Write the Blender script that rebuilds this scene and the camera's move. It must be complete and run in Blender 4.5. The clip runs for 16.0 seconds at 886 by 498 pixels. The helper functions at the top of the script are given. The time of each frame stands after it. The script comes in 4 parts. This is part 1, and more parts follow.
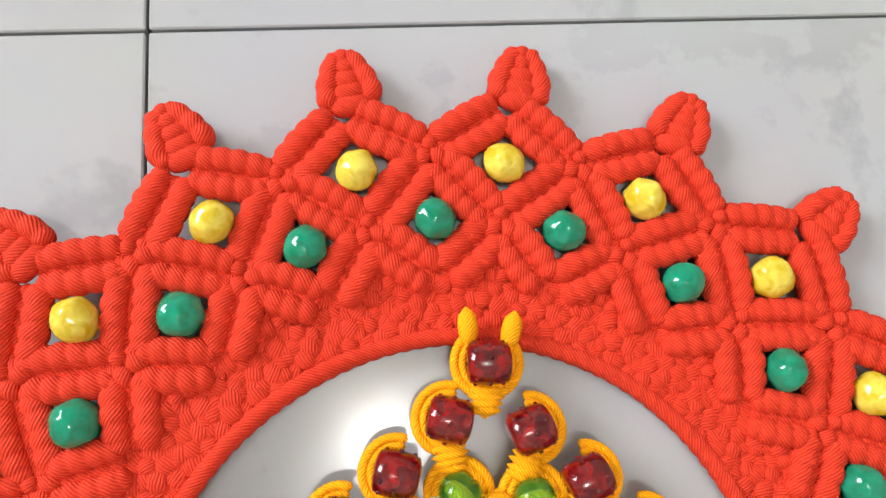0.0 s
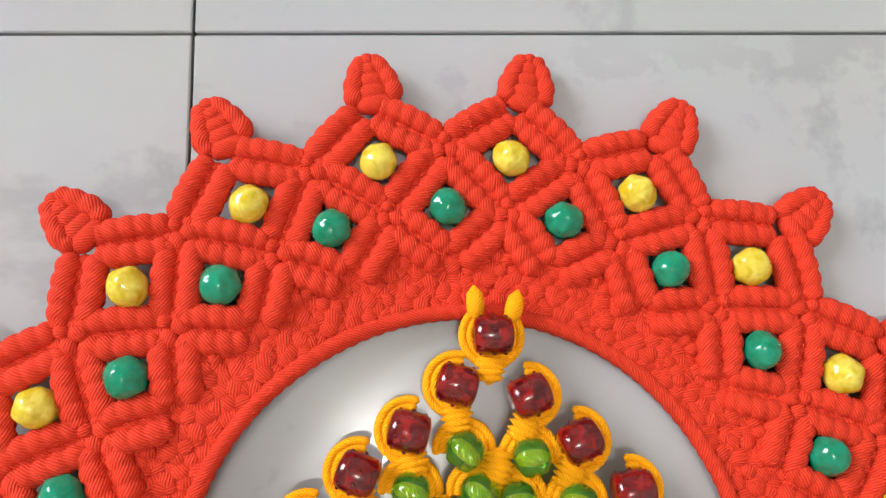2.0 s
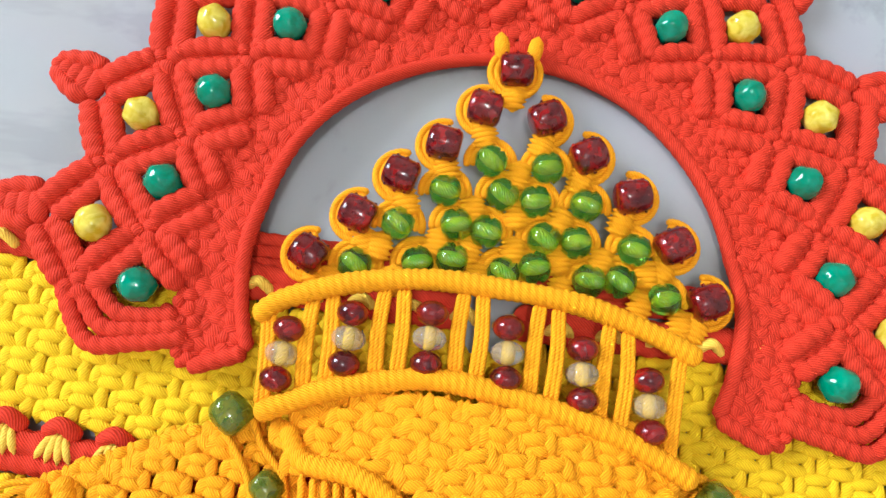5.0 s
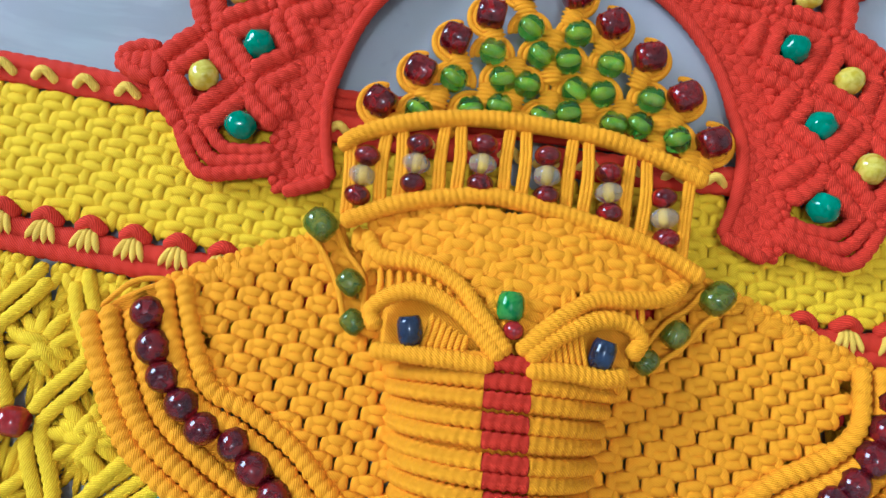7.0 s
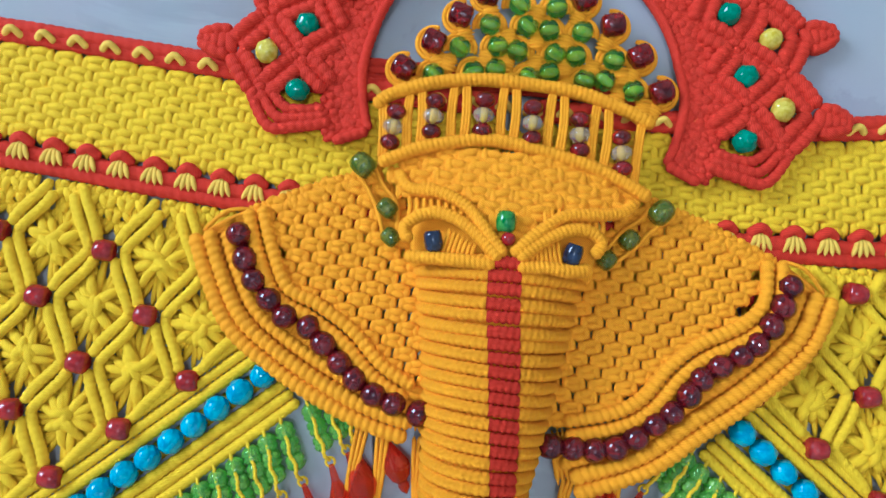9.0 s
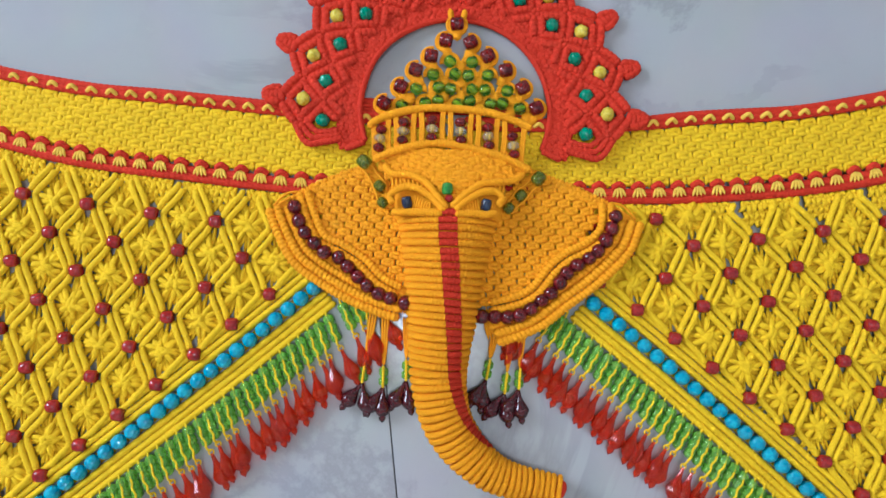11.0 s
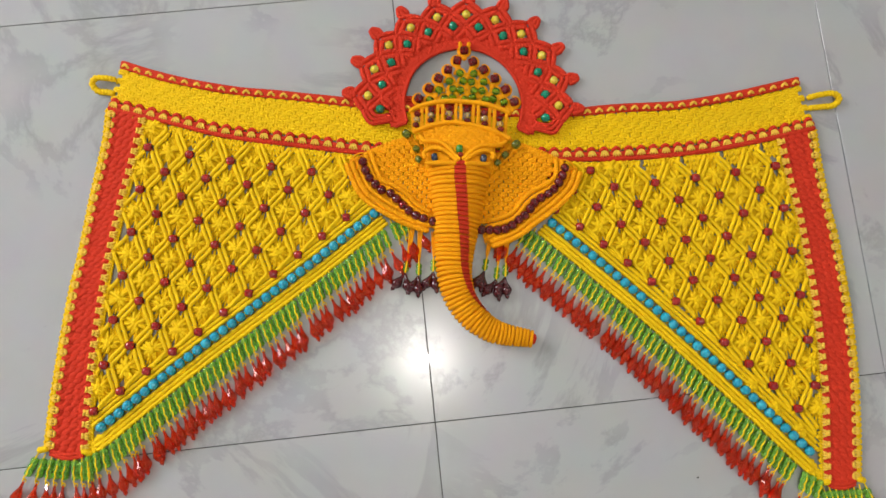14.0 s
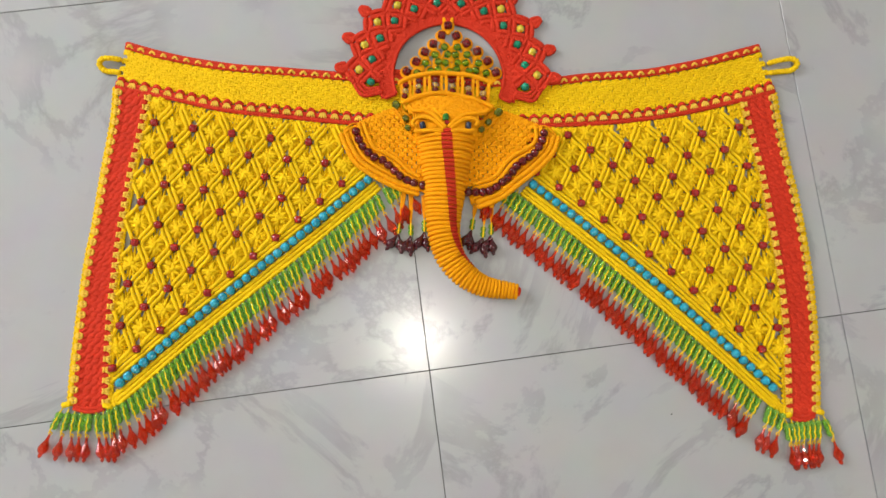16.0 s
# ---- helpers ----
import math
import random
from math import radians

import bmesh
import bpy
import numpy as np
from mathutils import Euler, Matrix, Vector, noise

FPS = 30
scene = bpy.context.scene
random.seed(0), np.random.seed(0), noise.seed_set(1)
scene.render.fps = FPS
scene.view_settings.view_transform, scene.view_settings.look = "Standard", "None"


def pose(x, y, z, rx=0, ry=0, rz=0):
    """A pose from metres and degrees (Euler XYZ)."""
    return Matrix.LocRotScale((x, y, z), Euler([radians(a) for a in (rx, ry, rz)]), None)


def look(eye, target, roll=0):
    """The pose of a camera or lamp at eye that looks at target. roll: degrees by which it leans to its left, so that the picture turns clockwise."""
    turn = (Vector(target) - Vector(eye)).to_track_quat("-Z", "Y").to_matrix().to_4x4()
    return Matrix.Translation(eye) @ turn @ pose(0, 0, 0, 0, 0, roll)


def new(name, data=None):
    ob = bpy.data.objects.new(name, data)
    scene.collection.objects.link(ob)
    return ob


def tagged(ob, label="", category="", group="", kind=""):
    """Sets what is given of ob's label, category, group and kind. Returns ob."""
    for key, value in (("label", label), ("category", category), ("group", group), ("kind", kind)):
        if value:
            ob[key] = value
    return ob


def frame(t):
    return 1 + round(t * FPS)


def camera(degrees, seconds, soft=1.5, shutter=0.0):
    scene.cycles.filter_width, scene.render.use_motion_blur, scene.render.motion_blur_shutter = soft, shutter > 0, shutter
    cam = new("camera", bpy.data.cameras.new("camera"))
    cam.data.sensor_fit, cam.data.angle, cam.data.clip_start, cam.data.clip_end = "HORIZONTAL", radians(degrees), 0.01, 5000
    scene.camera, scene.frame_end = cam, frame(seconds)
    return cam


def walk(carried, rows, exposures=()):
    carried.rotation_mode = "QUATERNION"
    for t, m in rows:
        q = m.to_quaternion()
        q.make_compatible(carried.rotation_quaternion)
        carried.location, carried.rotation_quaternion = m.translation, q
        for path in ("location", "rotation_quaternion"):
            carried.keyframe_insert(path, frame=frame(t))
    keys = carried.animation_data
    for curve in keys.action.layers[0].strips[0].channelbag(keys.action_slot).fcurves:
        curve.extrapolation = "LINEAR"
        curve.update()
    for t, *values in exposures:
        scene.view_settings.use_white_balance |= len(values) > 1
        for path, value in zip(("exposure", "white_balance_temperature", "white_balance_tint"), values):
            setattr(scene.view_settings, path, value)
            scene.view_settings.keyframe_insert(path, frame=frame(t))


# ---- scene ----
cam = camera(67.0, 16.0)
PATH = [
    (0, (-0.024, -0.003, 0.186), (0.091, 0.354, -1.778), 22.4),
    (0.5, (-0.022, -0.006, 0.193), (0.083, 0.363, -1.769), 20.8),
    (1, (-0.024, -0.01, 0.2), (0.079, 0.362, -1.762), 19.6),
    (1.5, (-0.03, -0.014, 0.207), (0.048, 0.383, -1.752), 16.1),
    (2, (-0.026, -0.014, 0.205), (0.068, 0.367, -1.757), 19.8),
    (2.5, (-0.024, -0.021, 0.207), (0.067, 0.344, -1.757), 19.9),
    (3, (-0.019, -0.031, 0.211), (0.046, 0.326, -1.756), 16.0),
    (3.5, (-0.015, -0.045, 0.212), (0.036, 0.319, -1.754), 13.5),
    (4, (-0.015, -0.063, 0.217), (-0.001, 0.28, -1.754), 8.6),
    (4.2, (-0.015, -0.072, 0.219), (-0.008, 0.259, -1.754), 8.4),
    (6.3, (-0.027, -0.136, 0.248), (0.004, 0.214, -1.72), 11.8),
    (6.5, (-0.026, -0.143, 0.253), (-0.01, 0.223, -1.713), 8.6),
    (7, (-0.027, -0.168, 0.26), (-0.041, 0.166, -1.712), 4.8),
    (7.5, (-0.013, -0.178, 0.259), (-0.003, 0.13, -1.717), 8.5),
    (8, (-0.011, -0.191, 0.275), (0.001, 0.048, -1.711), 10.0),
    (8.5, (-0.02, -0.19, 0.308), (-0.018, -0.002, -1.684), 6.7),
    (9, (-0.03, -0.181, 0.343), (-0.039, -0.057, -1.654), 1.5),
    (9.2, (-0.025, -0.181, 0.357), (-0.026, -0.084, -1.641), 3.9),
    (11.3, (-0.007, -0.235, 0.621), (0.001, -0.126, -1.376), 6.2),
    (11.5, (-0.008, -0.242, 0.649), (0.008, -0.108, -1.347), 9.6),
    (12, (0.014, -0.257, 0.711), (0.031, -0.012, -1.273), 9.2),
    (12.5, (0.016, -0.282, 0.766), (0.039, -0.066, -1.222), 10.2),
    (13, (-0.024, -0.34, 0.819), (0.003, -0.02, -1.155), 5.4),
    (13.5, (-0.03, -0.372, 0.855), (0.069, -0.045, -1.115), 20.3),
    (14, (-0.036, -0.396, 0.889), (-0.002, -0.127, -1.092), 9.0),
    (14.5, (-0.037, -0.407, 0.913), (0.027, -0.145, -1.068), 15.6),
    (15, (-0.043, -0.419, 0.929), (0.016, -0.173, -1.055), 15.1),
    (15.5, (-0.042, -0.434, 0.939), (-0.007, -0.214, -1.049), 9.5),
    (16, (-0.035, -0.442, 0.953), (0.026, -0.209, -1.033), 15.0),
]
EXPOSURES = [(0.0, 0.42, 6400, 10), (1.5, 0.27, 6400, 10), (4.2, 0.52, 6100, 8), (6.4, 0.04, 4900, 5), (9.2, -0.12, 4700, 6), (11.4, -0.16, 5600, 10), (13.5, -0.19, 6450, 10), (15.5, -0.2, 6550, 10), (16.0, -0.08, 6600, 10)]
WINDOW_W, STAND_IN_W = 125.0, 132.0
walk(cam, [(t, look(eye, target, roll)) for t, eye, target, roll in PATH], EXPOSURES)

# ---- light ----
world = bpy.data.worlds.new("world")
scene.world = world
world.use_nodes = True
sky = world.node_tree.nodes.new("ShaderNodeTexSky")
sky.sky_type, sky.sun_disc = "NISHITA", False
sky.sun_elevation, sky.sun_rotation = radians(35), radians(-60)
world.node_tree.links.new(sky.outputs[0], world.node_tree.nodes["Background"].inputs[0])
world.node_tree.nodes["Background"].inputs[1].default_value = 0.1


def area_lamp(name, size_x, size_y, watts, colour, m):
    d = bpy.data.lights.new(name, "AREA")
    d.shape, d.size, d.size_y, d.energy, d.color = "RECTANGLE", size_x, size_y, watts, colour
    ob = new(name, d)
    ob.matrix_world = m
    return ob


area_lamp("window_daylight", 1.6, 1.5, WINDOW_W, (0.93, 0.97, 1.0), look((-2.95, 1.2, 1.75), (0, -0.2, 0)))
# added fixed lamp high overhead, standing in for a torch carried beside the camera
stand_in = bpy.data.lights.new("torch_stand_in", "POINT")
stand_in.energy, stand_in.shadow_soft_size, stand_in.color = STAND_IN_W, 0.036, (1.0, 0.96, 0.9)
new("torch_stand_in", stand_in).location = (-0.06, -0.55, 4.5)


# ---- materials ----
def material(name, base, rough=0.5, metal=0.0):
    m = bpy.data.materials.new(name)
    m.use_nodes = True
    p = m.node_tree.nodes["Principled BSDF"]
    p.inputs["Base Color"].default_value = (*base, 1)
    p.inputs["Roughness"].default_value = rough
    p.inputs["Metallic"].default_value = metal
    return m, m.node_tree, p


def cord_material(name, base, shade):
    """Braided nylon cord: fine slanted weave along the cord's length, slight unevenness of dye."""
    m, nt, p = material(name, base, 0.7)
    L, N = nt.links.new, nt.nodes.new
    uv = N("ShaderNodeUVMap")
    wave = N("ShaderNodeTexWave")
    wave.wave_type, wave.bands_direction = "BANDS", "DIAGONAL"
    wave.inputs["Scale"].default_value = 560
    wave.inputs["Distortion"].default_value = 1.4
    wave.inputs["Detail"].default_value = 1.5
    wave.inputs["Detail Scale"].default_value = 2.0
    L(uv.outputs[0], wave.inputs["Vector"])
    tc = N("ShaderNodeTexCoord")
    big = N("ShaderNodeTexNoise")
    big.inputs["Scale"].default_value = 38
    big.inputs["Detail"].default_value = 4
    L(tc.outputs["Object"], big.inputs["Vector"])
    mixw = N("ShaderNodeMix")
    mixw.data_type = "FLOAT"
    mixw.inputs[0].default_value = 0.3
    L(wave.outputs["Fac"], mixw.inputs[2])
    L(big.outputs["Fac"], mixw.inputs[3])
    ramp = N("ShaderNodeValToRGB")
    ramp.color_ramp.elements[0].position, ramp.color_ramp.elements[1].position = 0.15, 0.75
    ramp.color_ramp.elements[0].color = (*shade, 1)
    ramp.color_ramp.elements[1].color = (*base, 1)
    L(mixw.outputs[0], ramp.inputs[0])
    L(ramp.outputs[0], p.inputs["Base Color"])
    bump = N("ShaderNodeBump")
    bump.inputs["Strength"].default_value = 0.55
    bump.inputs["Distance"].default_value = 0.0004
    L(wave.outputs["Fac"], bump.inputs["Height"])
    L(bump.outputs[0], p.inputs["Normal"])
    p.inputs["Specular IOR Level"].default_value = 0.18
    return m


def bead_material(name, base, rough, trans=0.0, swirl=None, ior=1.5, ridge=0.0, coat=0.2):
    m, nt, p = material(name, base, rough)
    L, N = nt.links.new, nt.nodes.new
    tc = N("ShaderNodeTexCoord")
    nz = N("ShaderNodeTexNoise")
    nz.inputs["Scale"].default_value = 260
    nz.inputs["Detail"].default_value = 3
    nz.inputs["Distortion"].default_value = 0.8
    info = N("ShaderNodeObjectInfo")
    off = N("ShaderNodeVectorMath")
    off.operation = "ADD"
    L(tc.outputs["Object"], off.inputs[0])
    L(info.outputs["Random"], off.inputs[1])
    L(off.outputs[0], nz.inputs["Vector"])
    ramp = N("ShaderNodeValToRGB")
    ramp.color_ramp.elements[0].position, ramp.color_ramp.elements[1].position = 0.36, 0.68
    ramp.color_ramp.elements[0].color = (*base, 1)
    ramp.color_ramp.elements[1].color = (*(swirl or base), 1)
    L(nz.outputs["Fac"], ramp.inputs[0])
    L(ramp.outputs[0], p.inputs["Base Color"])
    if ridge:
        # carved spiral petals
        wv = N("ShaderNodeTexWave")
        wv.wave_type, wv.rings_direction = "RINGS", "SPHERICAL"
        wv.inputs["Scale"].default_value = 120
        wv.inputs["Distortion"].default_value = 5.0
        wv.inputs["Detail"].default_value = 1.0
        wv.inputs["Detail Scale"].default_value = 1.2
        mp = N("ShaderNodeMapping")
        mp.inputs["Location"].default_value = (0.004, 0.002, -0.003)
        L(tc.outputs["Object"], mp.inputs["Vector"])
        L(mp.outputs[0], wv.inputs["Vector"])
        bp = N("ShaderNodeBump")
        bp.inputs["Strength"].default_value = ridge
        bp.inputs["Distance"].default_value = 0.0012
        L(wv.outputs["Fac"], bp.inputs["Height"])
        L(bp.outputs[0], p.inputs["Normal"])
        L(bp.outputs[0], p.inputs["Coat Normal"])
    p.inputs["Transmission Weight"].default_value = trans
    p.inputs["IOR"].default_value = ior
    p.inputs["Coat Weight"].default_value = coat
    p.inputs["Coat Roughness"].default_value = 0.04
    return m


RED = cord_material("red_cord", (0.72, 0.048, 0.018), (0.50, 0.022, 0.007))
YELLOW = cord_material("yellow_cord", (0.96, 0.66, 0.006), (0.82, 0.47, 0.002))
ORANGE = cord_material("orange_cord", (1.0, 0.435, 0.001), (0.86, 0.30, 0.0006))
CREAM = cord_material("pale_yellow_cord", (0.93, 0.64, 0.09), (0.86, 0.52, 0.05))
GOLD_BEAD = bead_material("yellow_bead", (0.55, 0.40, 0.012), 0.07, 0.0, (0.74, 0.60, 0.09), ridge=0.07)
TEAL_BEAD = bead_material("green_bead", (0.0, 0.17, 0.085), 0.07, 0.0, (0.002, 0.26, 0.15), ridge=0.07)
MAROON_BEAD = bead_material("maroon_bead", (0.10, 0.002, 0.005), 0.04, 0.5, (0.5, 0.010, 0.010))
VIOLET_BEAD = bead_material("dark_wine_bead", (0.06, 0.004, 0.012), 0.05, 0.35, (0.3, 0.012, 0.012))
LIME_BEAD = bead_material("clear_green_bead", (0.14, 0.66, 0.05), 0.03, 0.92, (0.5, 0.9, 0.1), ior=1.4)
FRINGE_BEAD = bead_material("pale_clear_green_bead", (0.26, 0.72, 0.09), 0.04, 0.66, (0.5, 0.86, 0.12), ior=1.4)
CLEAR_BEAD = bead_material("clear_bead", (0.97, 0.87, 0.64), 0.04, 0.84, (0.98, 0.93, 0.78), ior=1.35)
SCARLET_BEAD = bead_material("clear_red_bead", (0.92, 0.045, 0.010), 0.02, 0.82, (0.97, 0.09, 0.014), ior=1.4, coat=0.05)
RUBY_BEAD = bead_material("red_bead", (0.30, 0.010, 0.012), 0.06, 0.2, (0.5, 0.022, 0.02))
TURQ_BEAD = bead_material("turquoise_bead", (0.004, 0.24, 0.40), 0.12, 0.0, (0.03, 0.42, 0.54), ridge=0.3)
BLACK_BEAD = bead_material("blue_black_bead", (0.01, 0.014, 0.028), 0.05, 0.0, (0.02, 0.04, 0.09))
OLIVE_BEAD = bead_material("olive_green_bead", (0.09, 0.18, 0.012), 0.06, 0.5, (0.3, 0.30, 0.03))
EMERALD_BEAD = bead_material("emerald_bead", (0.01, 0.22, 0.03), 0.05, 0.3, (0.1, 0.4, 0.06))
DARK_DROP = bead_material("dark_wine_drop", (0.045, 0.005, 0.010), 0.08, 0.1, (0.09, 0.007, 0.010), coat=0.3)


def tile_material():
    """Pale polished vitrified tile with faint grey marble veins."""
    m, nt, p = material("polished_marble_tile", (0.6, 0.6, 0.6), 0.09)
    L, N = nt.links.new, nt.nodes.new
    geo = N("ShaderNodeNewGeometry")
    info = N("ShaderNodeObjectInfo")
    add = N("ShaderNodeVectorMath")
    add.operation = "MULTIPLY_ADD"
    add.inputs[1].default_value = (1, 1, 1)
    scaled = N("ShaderNodeVectorMath")
    scaled.operation = "SCALE"
    scaled.inputs["Scale"].default_value = 7.0
    L(info.outputs["Random"], scaled.inputs[0])
    L(geo.outputs["Position"], add.inputs[0])
    L(scaled.outputs[0], add.inputs[2])
    warp = N("ShaderNodeTexNoise")
    warp.inputs["Scale"].default_value = 2.4
    warp.inputs["Detail"].default_value = 7
    warp.inputs["Roughness"].default_value = 0.62
    warp.inputs["Distortion"].default_value = 1.4
    L(add.outputs[0], warp.inputs["Vector"])
    vein = N("ShaderNodeMapRange")
    sub = N("ShaderNodeMath")
    sub.operation = "SUBTRACT"
    sub.inputs[1].default_value = 0.5
    L(warp.outputs["Fac"], sub.inputs[0])
    ab = N("ShaderNodeMath")
    ab.operation = "ABSOLUTE"
    L(sub.outputs[0], ab.inputs[0])
    vein.inputs["From Min"].default_value, vein.inputs["From Max"].default_value = 0.0, 0.035
    L(ab.outputs[0], vein.inputs["Value"])
    cloud = N("ShaderNodeTexNoise")
    cloud.inputs["Scale"].default_value = 5.0
    cloud.inputs["Detail"].default_value = 5
    L(add.outputs[0], cloud.inputs["Vector"])
    mask = N("ShaderNodeMapRange")
    mask.inputs["From Min"].default_value, mask.inputs["From Max"].default_value = 0.42, 0.62
    L(cloud.outputs["Fac"], mask.inputs["Value"])
    mx = N("ShaderNodeMath")
    mx.operation = "MAXIMUM"
    L(vein.outputs[0], mx.inputs[0])
    L(mask.outputs[0], mx.inputs[1])
    ramp = N("ShaderNodeValToRGB")
    ramp.color_ramp.elements[0].color = (0.335, 0.338, 0.345, 1)
    ramp.color_ramp.elements[1].color = (0.42, 0.423, 0.43, 1)
    L(mx.outputs[0], ramp.inputs[0])
    fine = N("ShaderNodeTexNoise")
    fine.inputs["Scale"].default_value = 14
    fine.inputs["Detail"].default_value = 6
    L(geo.outputs["Position"], fine.inputs["Vector"])
    mix = N("ShaderNodeMix")
    mix.data_type, mix.blend_type = "RGBA", "MULTIPLY"
    mix.inputs[0].default_value = 0.16
    L(ramp.outputs[0], mix.inputs[6])
    L(fine.outputs["Color"], mix.inputs[7])
    L(mix.outputs[2], p.inputs["Base Color"])
    rr = N("ShaderNodeMapRange")
    rr.inputs["To Min"].default_value, rr.inputs["To Max"].default_value = 0.012, 0.026
    L(fine.outputs["Fac"], rr.inputs["Value"])
    L(rr.outputs[0], p.inputs["Roughness"])
    return m


TILE = tile_material()
GROUT, _, _ = material("dark_grout", (0.1, 0.095, 0.09), 0.85)


def plaster(name, base):
    m, nt, p = material(name, base, 0.8)
    n = nt.nodes.new("ShaderNodeTexNoise")
    n.inputs["Scale"].default_value = 30
    b = nt.nodes.new("ShaderNodeBump")
    b.inputs["Strength"].default_value = 0.1
    nt.links.new(n.outputs["Fac"], b.inputs["Height"])
    nt.links.new(b.outputs[0], p.inputs["Normal"])
    return m


WALL = plaster("cream_wall_paint", (0.62, 0.6, 0.56))
CEIL = plaster("white_ceiling_paint", (0.78, 0.78, 0.76))


# ---- mesh helpers ----
def join(pieces):
    """Several (verts, faces, uvs) pieces as one."""
    V, F, U, n = [], [], [], 0
    for v, f, u in pieces:
        V.append(v)
        U.append(u)
        F.append(f + n)
        n += len(v)
    return np.concatenate(V), np.concatenate(F), np.concatenate(U)


def mesh_of(name, piece, mats, index=None):
    v, f, u = piece
    me = bpy.data.meshes.new(name)
    me.vertices.add(len(v))
    me.vertices.foreach_set("co", np.asarray(v, np.float32).ravel())
    me.loops.add(f.size)
    me.loops.foreach_set("vertex_index", f.astype(np.int32).ravel())
    me.polygons.add(len(f))
    me.polygons.foreach_set("loop_start", np.arange(0, f.size, f.shape[1], dtype=np.int32))
    me.update(calc_edges=True)
    lay = me.uv_layers.new(name="UVMap")
    lay.data.foreach_set("uv", np.asarray(u, np.float32)[f.ravel()].ravel())
    for m in mats if isinstance(mats, (list, tuple)) else [mats]:
        me.materials.append(m)
    if index is not None:
        me.polygons.foreach_set("material_index", np.asarray(index, np.int32))
    me.polygons.foreach_set("use_smooth", np.ones(len(f), bool))
    me.validate()
    me.update()
    return me


def part(name, piece, mat, parent, label="", index=None):
    ob = new(name, piece if isinstance(piece, bpy.types.Mesh) else mesh_of(name, piece, mat, index))
    ob.parent = parent
    if label:
        ob["label"] = label
    return ob


def resample(pts, step):
    """Even steps along a smooth curve through the points (Catmull-Rom)."""
    p = np.asarray(pts, float)
    if p.shape[1] == 2:
        p = np.c_[p, np.zeros(len(p))]
    if len(p) > 2:
        e = np.vstack([2 * p[0] - p[1], p, 2 * p[-1] - p[-2]])
        out = []
        for i in range(1, len(e) - 2):
            t = np.linspace(0, 1, 12, endpoint=False)[:, None]
            a, b, c, d = e[i - 1], e[i], e[i + 1], e[i + 2]
            out.append(0.5 * (2 * b + (c - a) * t + (2 * a - 5 * b + 4 * c - d) * t ** 2 + (3 * b - a - 3 * c + d) * t ** 3))
        p = np.vstack(out + [p[-1:]])
    s = np.r_[0, np.cumsum(np.linalg.norm(np.diff(p, axis=0), axis=1))]
    n = max(2, int(round(s[-1] / step)) + 1)
    q = np.linspace(0, s[-1], n)
    return np.c_[[np.interp(q, s, p[:, k]) for k in range(3)]].T, q


def sweep(pts, r, pitch=0.0025, depth=0.16, slant=0.6, sides=8, per=4, flat=1.0, up=(0, 0, 1), taper=True, jitter=0.04):
    """A cord with the bulges of hitches wrapped round it, swept along the points. r: a radius or one for each point along it."""
    p, s = resample(pts, pitch / per)
    n = len(p)
    t = np.gradient(p, axis=0)
    t /= np.linalg.norm(t, axis=1)[:, None] + 1e-12
    b = np.cross(t, np.broadcast_to(np.asarray(up, float), t.shape))
    b /= np.linalg.norm(b, axis=1)[:, None] + 1e-12
    w = np.cross(b, t)
    a = np.arange(sides) / sides * 2 * np.pi
    rad = np.interp(np.linspace(0, 1, n), np.linspace(0, 1, np.size(r)), np.atleast_1d(r)) if np.size(r) > 1 else np.full(n, float(r))
    if taper:
        end = np.minimum(s, s[-1] - s)
        rad = rad * np.sqrt(np.clip(1 - (1 - np.clip(end / (rad * 0.9), 0, 1)) ** 2, 0.02, 1))
    phase = s[:, None] / pitch + slant * a[None, :] / (2 * np.pi) + random.random()
    groove = np.abs(np.cos(np.pi * phase)) ** 5
    k = np.floor(phase)
    wob = 1 + jitter * np.sin(k * 12.9898 + 3.1)
    R = rad[:, None] * (1 - depth * groove) * wob
    V = p[:, None, :] + R[:, :, None] * (np.cos(a)[None, :, None] * b[:, None, :] + flat * np.sin(a)[None, :, None] * w[:, None, :])
    i, j = np.meshgrid(np.arange(n - 1), np.arange(sides), indexing="ij")
    j2 = (j + 1) % sides
    F = np.stack([i * sides + j, (i + 1) * sides + j, (i + 1) * sides + j2, i * sides + j2], -1).reshape(-1, 4)
    U = np.stack(np.broadcast_arrays(s[:, None], (a * np.mean(rad))[None, :]), -1).reshape(-1, 2)
    return V.reshape(-1, 3), F, U


def thread(pts, r, sides=6, step=0.002, flat=1.0):
    return sweep(pts, r, pitch=step * 4, depth=0.0, per=4, sides=sides, flat=flat, jitter=0.0)


